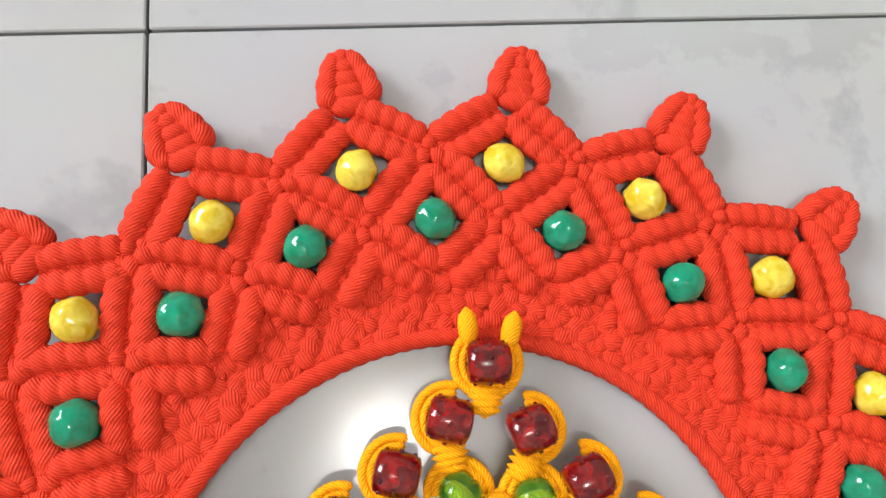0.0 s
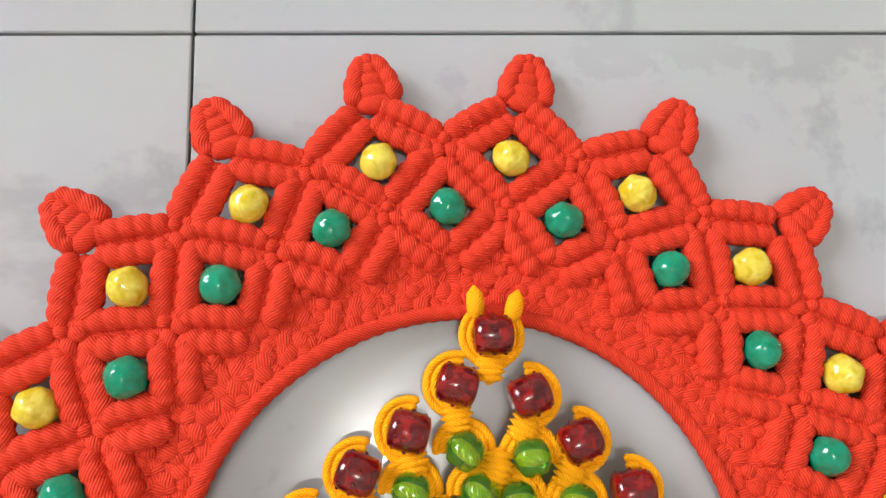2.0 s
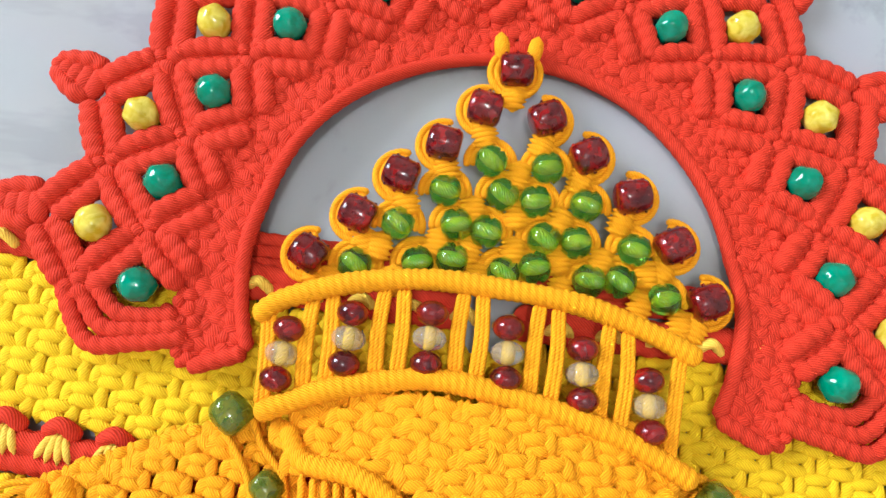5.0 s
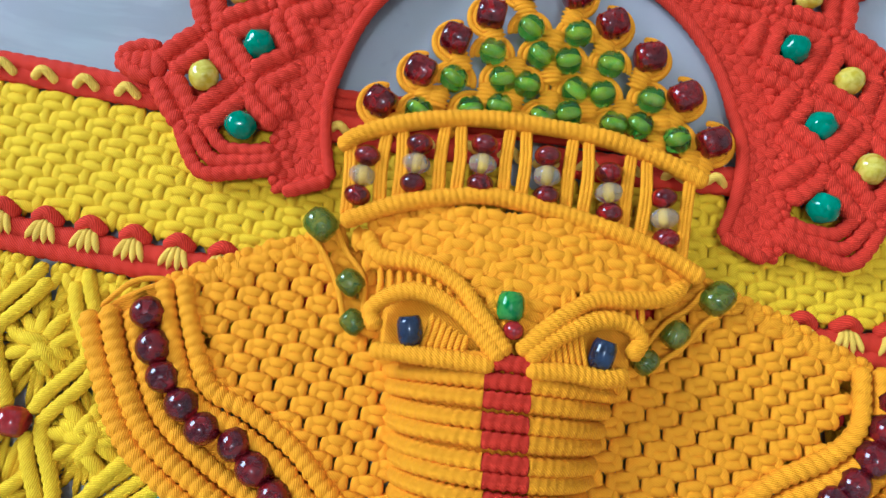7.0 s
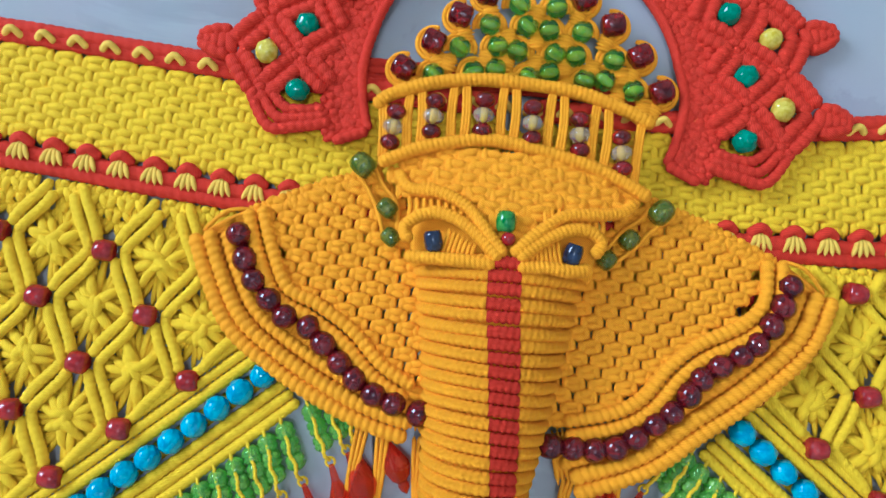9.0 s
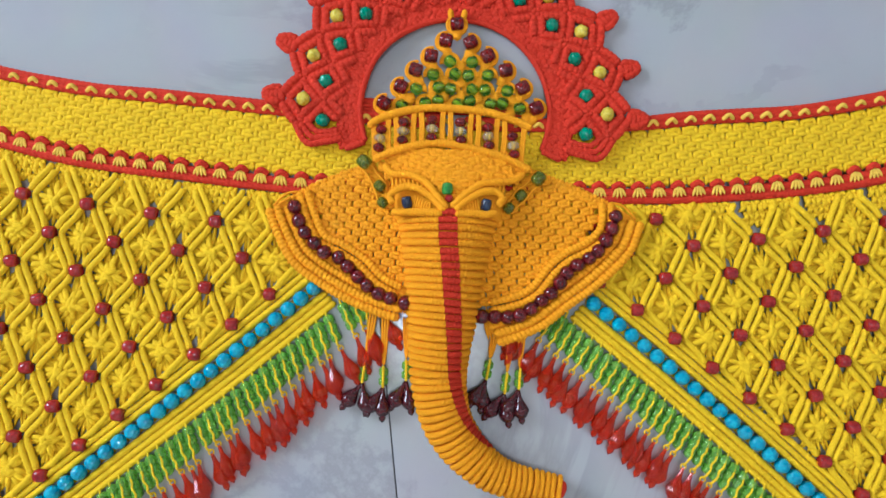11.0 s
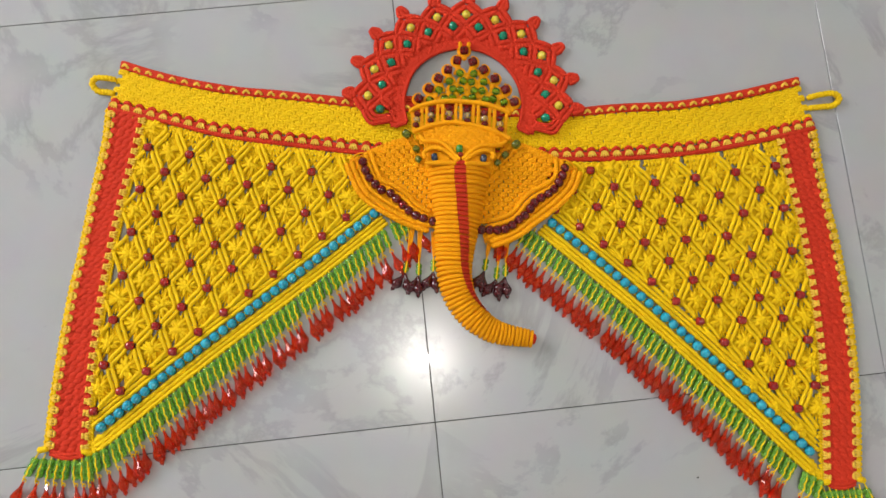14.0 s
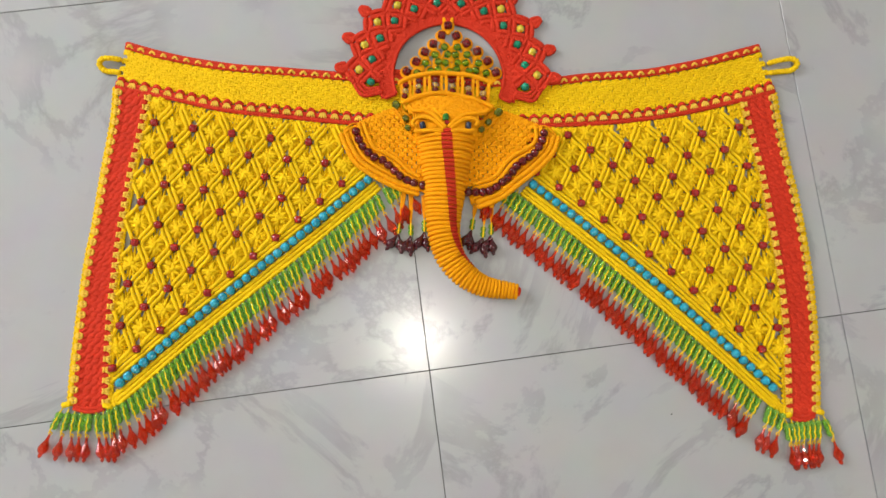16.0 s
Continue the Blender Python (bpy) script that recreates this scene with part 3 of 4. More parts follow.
drop_prof = [(1e-4, 0.0), (0.0013, 0.0004), (0.0017, 0.004), (0.0022, 0.0085), (0.0042, 0.013), (0.0067, 0.0185), (0.0070, 0.021), (0.0050, 0.0258), (0.0024, 0.0283), (0.003, 0.0298), (0.0024, 0.032), (1e-4, 0.0345)]
drop_me = mesh_of("drop", revolve(drop_prof, 8), SCARLET_BEAD)
for pg in drop_me.polygons:
    pg.use_smooth = False
dark_me = mesh_of("drop", revolve([(r * 1.05, h * 0.86) for r, h in drop_prof], 10), DARK_DROP)


def star_knot(c, half_w, half_h, z):
    """A puffed tuft of thick strands over thin strands that spread to the cords of its cell."""
    out = []
    c = np.asarray(c)
    for k in range(7):
        a = math.pi * k / 7 + 0.2
        d = np.array([math.cos(a), math.sin(a)])
        out.append(lump((*c, z - 0.0012), (*d, 0), 1.55 * min(half_w, half_h), 0.0040, 0.3, sides=6))
    n = 26
    for k in range(n):
        a = 2 * math.pi * k / n + random.uniform(-0.1, 0.1)
        d = np.array([math.cos(a), math.sin(a)])
        ln = 0.93 / max(abs(d[0]) / half_w, abs(d[0]) * 0.5 / half_w + abs(d[1]) * 0.95 / half_h)
        e = d + np.array((random.uniform(-0.16, 0.16), random.uniform(-0.16, 0.16)))
        out.append(lump((*(c + d * ln * 0.56), z + random.uniform(-0.0010, 0.0002)), (*e, 0), ln * 0.9, random.uniform(0.0014, 0.0021), 0.9, sides=6, bend=0.0014))
    for k in range(12):
        a = 2 * math.pi * k / 12 + random.uniform(-0.35, 0.35)
        d = np.array([math.cos(a), math.sin(a)])
        ln = 0.62 * half_h * random.uniform(0.75, 1.1)
        e = d + np.array((random.uniform(-0.4, 0.4), random.uniform(-0.4, 0.4)))
        out.append(lump((*(c + d * ln * random.uniform(0.36, 0.56)), z + 0.0030 + random.uniform(-0.0006, 0.0012)), (*e, 0), ln, random.uniform(0.0022, 0.0030), 0.95, sides=7, bend=0.0026))
    for k in range(4):
        a = random.uniform(0, math.pi)
        out.append(lump((*(c + np.array((random.uniform(-0.003, 0.003), random.uniform(-0.003, 0.003)))), z + 0.0052), (math.cos(a), math.sin(a), 0), half_h * 0.5, 0.0026, 0.9, sides=7, bend=0.002))
    return join(out)


def wing(name, outer, inner, tq, lattice, side, topline):
    O, I = smooth_line(outer), smooth_line(inner)
    n = len(O)

    def at(u, v):
        return along(O, u) * (1 - v) + along(I, u) * v

    us = np.linspace(0, 1, n)
    # red strip with a soft twill of hitches
    strip = []
    length = float(np.sum(np.linalg.norm(np.diff(O, axis=0), axis=1)))
    nr = int(length / 0.0072)
    for rw in range(nr):
        u = (rw + 0.5) / nr
        d = at(min(1, u + 0.01), 0.5) - at(max(0, u - 0.01), 0.5)
        d /= np.linalg.norm(d)
        w = np.array([-d[1], d[0]])
        for k in range(4):
            v = 0.20 + 0.76 * (k + 0.5 + 0.25 * (rw % 2) - 0.12) / 4
            p = at(u, v)
            strip.append(lump((*p, Z0 + 0.0004 + random.uniform(-3e-4, 3e-4)), (*(w * 0.9 - d * 0.6 * (1 if side < 0 else -1)), 0), 0.0175, 0.0048, 0.62, sides=10, rings=8, bend=0.0008))
    body = tagged(part(name, join(strip), RED, hanging, "yellow knotted net panel with a red border and beads"), kind="stuff")
    length = float(np.sum(np.linalg.norm(np.diff(O, axis=0), axis=1)))
    edge, stitch, loops = [], [], []
    m = int(length / 0.0142)
    for k in range(m * 2):
        u = (k + 0.5) / (m * 2)
        p, q = at(u, 0.06), at(u, 0.06) - at(min(1, u + 0.01), 0.06)
        ang = math.atan2(q[1], q[0]) - math.pi / 2
        edge.append(knot((p[0], p[1], Z0), ang + math.pi / 2, 0.0082, 0.0085, 0.002))
        p = at(u, 1.07)
        edge.append(knot((p[0], p[1], Z0), ang - math.pi / 2, 0.0078, 0.0076, 0.0019))
    for k in range(m):
        u = (k + 0.5) / m
        d = at(min(1, u + 0.01), 0.2) - at(max(0, u - 0.01), 0.2)
        d /= np.linalg.norm(d)
        w = np.array([-d[1], d[0]]) * (1 if side < 0 else -1)
        for v, sg in ((0.24, 1), (0.90, 1)):
            p = at(u, v)
            loops.append(sweep([(*(p - d * 0.0034 - w * sg * 0.001), Z0 + 0.002), (*(p + w * sg * 0.0012), Z0 + 0.0048), (*(p + d * 0.0034 - w * sg * 0.001), Z0 + 0.002)], 0.0018, pitch=0.002, depth=0.05))
        for v in (0.14, 1.0):
            p = at(u, v)
            for s in (-1, 0, 1):
                stitch.append(lump((*(p + d * s * 0.0030), Z0 + 0.0036), (*(w + d * s * 0.35), 0), 0.0090, 0.0016, 1.0, bend=0.001))
    tagged(part("yellow_edging", join(edge), YELLOW, body, "yellow square-knot edging"), kind="stuff")
    tagged(part("edge_stitching", join(stitch + loops), CREAM, body, "pale yellow paired stitches"), kind="stuff")
    # bottom hem
    e0, e1 = at(1.0, -0.12), at(1.0, 1.12)
    part("bottom_hem", join([sweep([(*(at(1.0, 0.14) + np.array((0, 0.001 - 0.004 * k))), Z0), (*(at(1.0, 0.55) + np.array((0, -0.003 - 0.004 * k))), Z0 + 0.002), (*(at(1.0, 0.95) + np.array((0, 0.001 - 0.004 * k))), Z0)], 0.0032, pitch=0.006) for k in range(2)]), RED, body)
    part("hem_corner", sweep([(*e0, Z0 + 0.001), (*(at(1.0, 0.16) + np.array((0, 0.004))), Z0 + 0.004)], 0.0045, pitch=0.006, sides=9), YELLOW, body)
    part("hem_corner", sweep([(*(at(1.0, 0.9) + np.array((0, 0.004))), Z0 + 0.004), (*e1, Z0 + 0.001)], 0.0045, pitch=0.006, sides=9), YELLOW, body)

    # diagonal edge: cords, turquoise beads, cords
    Q = smooth_line(tq)
    t = Q[-1] - Q[0]
    t /= np.linalg.norm(t)
    nrm = np.array([t[1], -t[0]])
    if nrm[1] > 0:
        nrm = -nrm
    for off, r, ext in ((-0.0208, 0.0029, -0.010), (-0.0150, 0.0028, -0.004), (-0.0092, 0.0031, 0.004), (0.0092, 0.0031, 0.012), (0.0150, 0.0030, 0.014), (0.0205, 0.0030, 0.014)):
        pts = [(*(along(Q, u) + nrm * off), Z0 + 0.0004) for u in np.linspace(0, 1, 30)]
        if side < 0:
            pts[0] = tuple(np.array(pts[0]) - np.r_[t * ext, 0])
        else:
            pts[-1] = tuple(np.array(pts[-1]) + np.r_[t * ext, 0])
        part("edge_cord", sweep(pts, r, pitch=0.0034, depth=0.16, slant=0.8, sides=8, per=4), YELLOW, body)
    base = [thread([(*(along(Q, u)), 0.002) for u in np.linspace(0, 1, 30)], 0.0045, flat=0.35)]
    part("bead_cord", join(base), YELLOW, body)
    ln = float(np.sum(np.linalg.norm(np.diff(Q, axis=0), axis=1)))
    nb = int(ln / 0.0136)
    ang = math.degrees(math.atan2(t[1], t[0]))
    for k in range(nb):
        p = along(Q, (k + 0.5) / nb)
        bead_at("turquoise_bead", turq_me, body, p[0], p[1], 0.0078, 90, 0, ang + 90 + random.uniform(-9, 9), "turquoise crackled bead", random.uniform(1.10, 1.17))

    # net of rounded diamonds with a bead at every crossing
    def bead(i, j):
        return np.array(lattice(i, j))


    def clear(p):
        """Signed room inside the net, in metres: above the diagonal, away from the red strip, below the waistband."""
        dq = float((Q[int(np.argmin(np.abs((Q - p) @ t)))] - p) @ nrm)
        kk = int(np.argmin(np.abs(I[:, 1] - p[1])))
        dx = (p[0] - I[kk, 0]) * (1 if side < 0 else -1)
        dt = poly_eval(sorted(topline), p[0]) - p[1]
        return dq, dx, dt

    for jj in range(-1, 15):
        for ii in range(-1, 10):
            i, j = ii + 0.5 * (jj % 2), jj * 0.5
            b = bead(i, j)
            dq, dx, dt = clear(b)
            if dq > 0.014 and dx > 0.004 and dt > 0.012:
                bead_at("red_bead", red_me, body, b[0], b[1], 0.0062 if abs(b[0]) < 0.155 else 0.0082, 90, 0, 90 + random.uniform(-8, 8), "red glass bead", 1.12)
            c = bead(i + 0.5, j)
            dq, dx, dt = clear(c)
            if dq < 0.008 or dx < -0.004 or dt < -0.004:
                continue
            verts = [bead(i, j), bead(i + 0.5, j + 0.5), bead(i + 1, j), bead(i + 0.5, j - 0.5)]
            for a in range(4):
                tip_v, side_v = (verts[a], verts[(a + 1) % 4]) if a % 2 else (verts[(a + 1) % 4], verts[a])
                ex = np.array((math.copysign(1.0, side_v[0] - c[0]), 0.0))
                ey = np.array((0.0, math.copysign(1.0, tip_v[1] - c[1])))
                # a wave: upright beside the bead at either end, slanting between, one cord of the pair in each cell
                run = (tip_v - side_v) / np.linalg.norm(tip_v - side_v)
                inw = np.array((-run[1], run[0]))
                inw = inw if inw @ (c - side_v) > 0 else -inw
                p, q = side_v - ex * 0.0072, tip_v + ex * 0.0066
                pts = []
                for u in np.linspace(0.0, 0.95, 15):
                    bend = 0.8 * u * u * (3 - 2 * u) + 0.2 * u
                    x = np.array((p[0] + (q[0] - p[0]) * bend, p[1] + (q[1] - p[1]) * u)) + inw * (0.0021 + 0.0010 * math.sin(math.pi * u))
                    dq2, dx2, dt2 = clear(x)
                    if dq2 > 0.0185 and dx2 > 0.004 and dt2 > 0.002:
                        pts.append((*x, Z0 + 0.0014 + 0.0012 * math.sin(math.pi * u)))
                if len(pts) > 2:
                    part("knotted_cord", sweep(pts, 0.0030, pitch=0.0034, depth=0.15, slant=0.6, sides=8, per=4), YELLOW, body)
            if dq > 0.010 and dt > 0.010:
                sz = min(1.0, 0.55 + max(0.0, dx) / 0.04, 0.48 + dq / 0.045)
                part("star_knot", star_knot(c, 0.0235 * sz, 0.0275 * sz, Z0 - 0.0012), YELLOW, body)
    # row of knots under the waistband
    hem = []
    xs = np.arange(min(p[0] for p in topline) + 0.035, max(p[0] for p in topline) - 0.04, 0.0092)
    for k, x in enumerate(xs):
        y = poly_eval(sorted(topline), x) - 0.0065
        if (k % 6) != 5:
            hem.append(knot((x, y, Z0), random.uniform(-0.2, 0.2), 0.0095, 0.0105, 0.0023))
            hem.append(knot((x + 0.003, y - 0.007, Z0 - 0.001), random.uniform(-0.2, 0.2), 0.0088, 0.0085, 0.002))
            hem.append(knot((x - 0.001, y - 0.0135, Z0 - 0.0022), random.uniform(-0.3, 0.3), 0.0095, 0.0090, 0.002))
    tagged(part("woven_hem", join(hem), YELLOW, body), kind="stuff")

    # fringe along the diagonal edge
    ns = 45
    for k in range(ns):
        u = 0.0 + 0.985 * (k + 0.5) / ns
        p = along(Q, u) + nrm * 0.0215
        sway = random.uniform(-3.5, 3.5)
        base_ang = (-66 if side < 0 else -118) + sway
        fringe(p, base_ang, body, 0.026 + random.uniform(-0.002, 0.002))
    end = Q[0] if side < 0 else Q[-1]
    goal = at(1.0, 1.02)
    fill = []
    for k in range(5):
        for o in (0.008, 0.015):
            p = end + nrm * o + (goal - end - nrm * o) * (k + 0.6) / 5
            fill.append(knot((p[0], p[1], Z0), random.uniform(-0.6, 0.6), 0.0088, 0.0088, 0.0023))
    tagged(part("corner_weave", join(fill), YELLOW, body), kind="stuff")
    for e in (0.006, 0.016, 0.026):
        p = (Q[0] - t * e if side < 0 else Q[-1] + t * e) + nrm * (0.0215 - 0.25 * e)
        fringe(p, (-72 if side < 0 else -110) + random.uniform(-3, 3), body, 0.026)
    for e in (0.004, 0.014, 0.024, 0.034):
        p = (Q[-1] + t * e if side < 0 else Q[0] - t * e) + nrm * 0.0215
        fringe(p, (-66 if side < 0 else -118) + random.uniform(-5, 5), body, 0.026)
    x0, x1 = at(1.0, -0.16), at(1.0, 1.14)
    for k in range(8):
        p = x0 + (x1 - x0) * (k + 0.3) / 7.6 + np.array((0, -0.006))
        lean = -90 + (k - 3.5) * (2.5 if side < 0 else 2.5)
        if (side < 0 and k == 0):
            lean -= 18
        if (side > 0 and k == 0):
            lean += 24
        fringe(p, lean + random.uniform(-5, 5), body, 0.026)
    return body


def fringe(p, deg, parent, length):
    """A yellow thread with three clear green beads and a clear red drop at its end."""
    d = np.array([math.cos(radians(deg)), math.sin(radians(deg))])
    m = np.array([-d[1], d[0]])
    pts = [(*(p - d * 0.003), Z0 + 0.001), (*(p + d * 0.006), 0.0085)] + [(*(p + d * (0.008 + length * s) + m * 0.0006 * (-1) ** k), 0.0102) for k, s in enumerate((0.2, 0.4, 0.6, 0.8))] + [(*(p + d * (length + 0.007)), 0.006)]
    part("fringe_thread", sweep(pts, 0.0011, pitch=0.0026, depth=0.4, per=4, sides=6), YELLOW, parent)
    ring = [(*(p + d * (length + 0.0075 + 0.0022 * math.cos(a)) + m * 0.0022 * math.sin(a)), 0.006) for a in np.linspace(0, 2 * math.pi, 12)]
    part("end_ring", thread(ring, 0.0007, sides=5, step=0.0006), YELLOW, parent)
    for k in range(3):
        q = p + d * (0.0075 + 0.0078 * k)
        bead_at("green_bead", fringe_me, parent, q[0], q[1], 0.0056, 90, random.uniform(0, 90), deg + 90, "clear green fluted bead")
    q = p + d * (length + 0.0085)
    bead_at("red_drop", drop_me, parent, q[0], q[1], 0.0062, 90, random.uniform(0, 90), deg + 90 + random.uniform(-5, 5), "clear red teardrop bead", 1.0)


LXC, LYC = (-0.4208, 0.05579, -0.00556, -0.00005, -0.00014, -0.00013), (-0.1518, -0.0082, -0.05766, 0.00031, 0.00044, -0.00004)
RXC, RYC = (0.42963, -0.05514, 0.00955, -0.0001, -0.00006, -0.00024), (-0.14707, -0.01127, -0.0581, 0.00173, 0.00051, -0.00011)
def quadratic(cx, cy):
    def f(i, j):
        b = (1, i, j, i * j, i * i, j * j)
        return sum(p * q for p, q in zip(cx, b)), sum(p * q for p, q in zip(cy, b))
    return f


wing_left = wing("wing", WLO, WLI, TQL, quadratic(LXC, LYC), -1, LB)
wing_right = wing("wing", WRO, WRI, TQR, quadratic(RXC, RYC), 1, RB)

# -- ears --
EAR_L = dict(
    rim=[(-0.128, -0.150), (-0.1505, -0.1635), (-0.143, -0.182), (-0.129, -0.206), (-0.108, -0.222), (-0.084, -0.235), (-0.060, -0.245), (-0.034, -0.2515)],
    lip=[(-0.1255, -0.149), (-0.119, -0.168), (-0.108, -0.189), (-0.091, -0.197), (-0.073, -0.208), (-0.057, -0.223), (-0.036, -0.234)],
    beads=[(-0.131, -0.164), (-0.126, -0.176), (-0.120, -0.188), (-0.110, -0.197), (-0.0985, -0.2025), (-0.0865, -0.209), (-0.078, -0.218), (-0.070, -0.227), (-0.059, -0.234), (-0.0475, -0.238), (-0.036, -0.241)],
    field=[(-0.124, -0.150), (-0.100, -0.138), (-0.070, -0.126), (-0.034, -0.150), (-0.027, -0.240), (-0.055, -0.220), (-0.072, -0.204), (-0.090, -0.193), (-0.106, -0.185), (-0.116, -0.167)])
EAR_R = dict(
    rim=[(0.134, -0.150), (0.1575, -0.1645), (0.150, -0.187), (0.137, -0.203), (0.119, -0.220), (0.098, -0.236), (0.074, -0.255), (0.036, -0.2705)],
    lip=[(0.1315, -0.150), (0.131, -0.172), (0.120, -0.186), (0.099, -0.198), (0.086, -0.210), (0.073, -0.227), (0.057, -0.236), (0.030, -0.243)],
    beads=[(0.139, -0.162), (0.135, -0.175), (0.128, -0.188), (0.118, -0.198), (0.107, -0.205), (0.097, -0.214), (0.089, -0.225), (0.080, -0.235), (0.068, -0.244), (0.055, -0.249), (0.041, -0.250), (0.029, -0.2505)],
    field=[(0.128, -0.150), (0.100, -0.138), (0.070, -0.128), (0.032, -0.150), (0.020, -0.246), (0.056, -0.232), (0.070, -0.223), (0.083, -0.206), (0.097, -0.194), (0.117, -0.182), (0.127, -0.170)])
maroon_round = mesh_of("bead", revolve(ball_profile(0.0058, 0.92, 9), 18), VIOLET_BEAD)
EZ = 0.0135


def ear(spec, side):
    pieces = []
    px, py = 0.0064, 0.0061
    for rw in range(30):
        for c in range(-30, 31):
            x, y = c * px * 2 + (px if rw % 2 else 0), -0.122 - rw * py
            if inside((x, y), spec["field"]):
                pieces.append(block_knot((x, y, EZ - 0.001), side * 0.12 + random.uniform(-0.06, 0.06), 0.0113, 0.0076, 0.0022))
    # a top edge of small scallops
    f = spec["field"]
    for a, b in zip(f[:2], f[1:3]):
        for t in np.linspace(0, 1, 5):
            p = np.array(a) * (1 - t) + np.array(b) * t
            pieces.append(knot((p[0], p[1] - 0.001, EZ - 0.001), side * -0.4, 0.009, 0.009, 0.0022))
    body = tagged(part("ear", flatten(join(pieces), EZ, 0.75), ORANGE, hanging, "orange knotted ear with a row of dark beads"), kind="stuff")

    def offset(pts, d):
        q = smooth_line(pts, 60)
        t = np.gradient(q, axis=0)
        t /= np.linalg.norm(t, axis=1)[:, None]
        return q + np.c_[-t[:, 1], t[:, 0]] * d

    third = min((0.0108, -0.0108), key=lambda o: float(np.linalg.norm(offset(spec["rim"][1:], o)[25] - np.array(spec["beads"]), axis=1).min()))
    part("rim_cord", sweep([(x, y, EZ - 0.0008) for x, y in offset(spec["rim"][1:], third)[1::3]], 0.0036, pitch=0.0040, depth=0.2, slant=0.6, sides=9, per=6), ORANGE, body)
    for off in (-0.0036, 0.0036):
        part("rim_cord", sweep([(x, y, EZ + 0.001) for x, y in offset(spec["rim"][1:], off)[::3]], 0.0041, pitch=0.0040, depth=0.2, slant=0.6, sides=9, per=6), ORANGE, body)
        part("lip_cord", sweep([(x, y, EZ + 0.001) for x, y in offset(spec["lip"], off)[::3]], 0.0037, pitch=0.0038, depth=0.2, slant=0.6, sides=9, per=6), ORANGE, body)
    a, b = spec["rim"][0], spec["rim"][1]
    part("rim_loop", join([thread([(a[0], a[1], EZ), ((a[0] + b[0]) / 2, (a[1] + b[1]) / 2 + 0.004, EZ + 0.002), (b[0], b[1], EZ)], 0.0011)]), ORANGE, body)
    # cords running behind the beads and a cloth of cords underneath
    q = np.array(spec["beads"])
    part("bead_backing", thread([(x, y, EZ - 0.004) for x, y in q], 0.006, flat=0.3), ORANGE, body)
    rimline, lipline = smooth_line(spec["rim"][1:], 60), smooth_line(spec["lip"], 60)
    strands = []
    for k in range(64):
        p, q = along(rimline, k / 63), along(lipline, min(1.0, max(0.0, (k - 2) / 60)))
        strands.append(lump((*((p + q) / 2), EZ - 0.0028), (*(q - p), 0), float(np.linalg.norm(q - p)) * 0.96, 0.0017, 0.9, sides=6, bend=0.0004))
    tagged(part("bead_bed", join(strands), ORANGE, body), kind="stuff")
    row, _ = resample(spec["beads"], 0.0112)
    for x, y in row[:, :2]:
        bead_at("dark_bead", maroon_round, body, x + random.uniform(-0.0009, 0.0009), y + random.uniform(-0.0009, 0.0009), EZ + 0.0024, random.uniform(60, 110), random.uniform(-20, 20), random.uniform(0, 180), "dark wine glass bead", random.uniform(1.08, 1.2))
    return body


ear(EAR_L, -1)
ear(EAR_R, 1)

# -- head --


def head_z(x, y):
    zc = np.interp(y, [-0.17, -0.15, -0.11, -0.075], [0.037, 0.033, 0.021, 0.016])
    return max(0.012, zc * math.sqrt(max(0.0, 1 - (x / 0.068) ** 2 * 0.72)))


pieces, spots = [], []
for rw in range(8):
    for c in range(-7, 8):
        x, y = c * 0.0112 + (0.0056 if rw % 2 else 0), -0.1150 - rw * 0.0064
        brow = -0.137 if abs(x) > 0.028 else -0.137 - (0.028 - abs(x)) * 0.75
        top = -0.1075 - 3.6 * x * x
        if abs(x) < 0.058 and brow + 0.002 < y < top:
            spots.append((x, y))
# solid cushion under the knots
nx, ny = 25, 14
gx, gy = np.linspace(-0.049, 0.044, nx), np.linspace(-0.171, -0.112, ny)
V = np.array([(x, y - 0.9 * x * x, (head_z(x, y) - 0.0048) if 0 < i < nx - 1 and 0 < j < ny - 1 else 0.010) for j, y in enumerate(gy) for i, x in enumerate(gx)])
F = np.array([(j * nx + i, j * nx + i + 1, (j + 1) * nx + i + 1, (j + 1) * nx + i) for j in range(ny - 1) for i in range(nx - 1)])
pieces.append((V, F, V[:, :2].copy()))
head = part("head", join(pieces), ORANGE, hanging, "orange knotted elephant face with beaded eyes")


orange_knots = [mesh_of("square_knot", block_knot((0, 0, 0), 0, 0.0120, 0.0082, 0.0023), ORANGE) for _ in range(6)]
for k, (x, y) in enumerate(spots):
    ob = part("square_knot", orange_knots[k % 6], None, head)
    ob.matrix_basis = pose(x, y, head_z(x, y), 0, 0, random.uniform(-12, 12) + 180 * (k % 2)) @ Matrix.Diagonal((1.04, 1.04, 0.72, 1))


def on_head(pts, lift=0.0):
    return [(x, y, head_z(x, y) + lift) for x, y in pts]


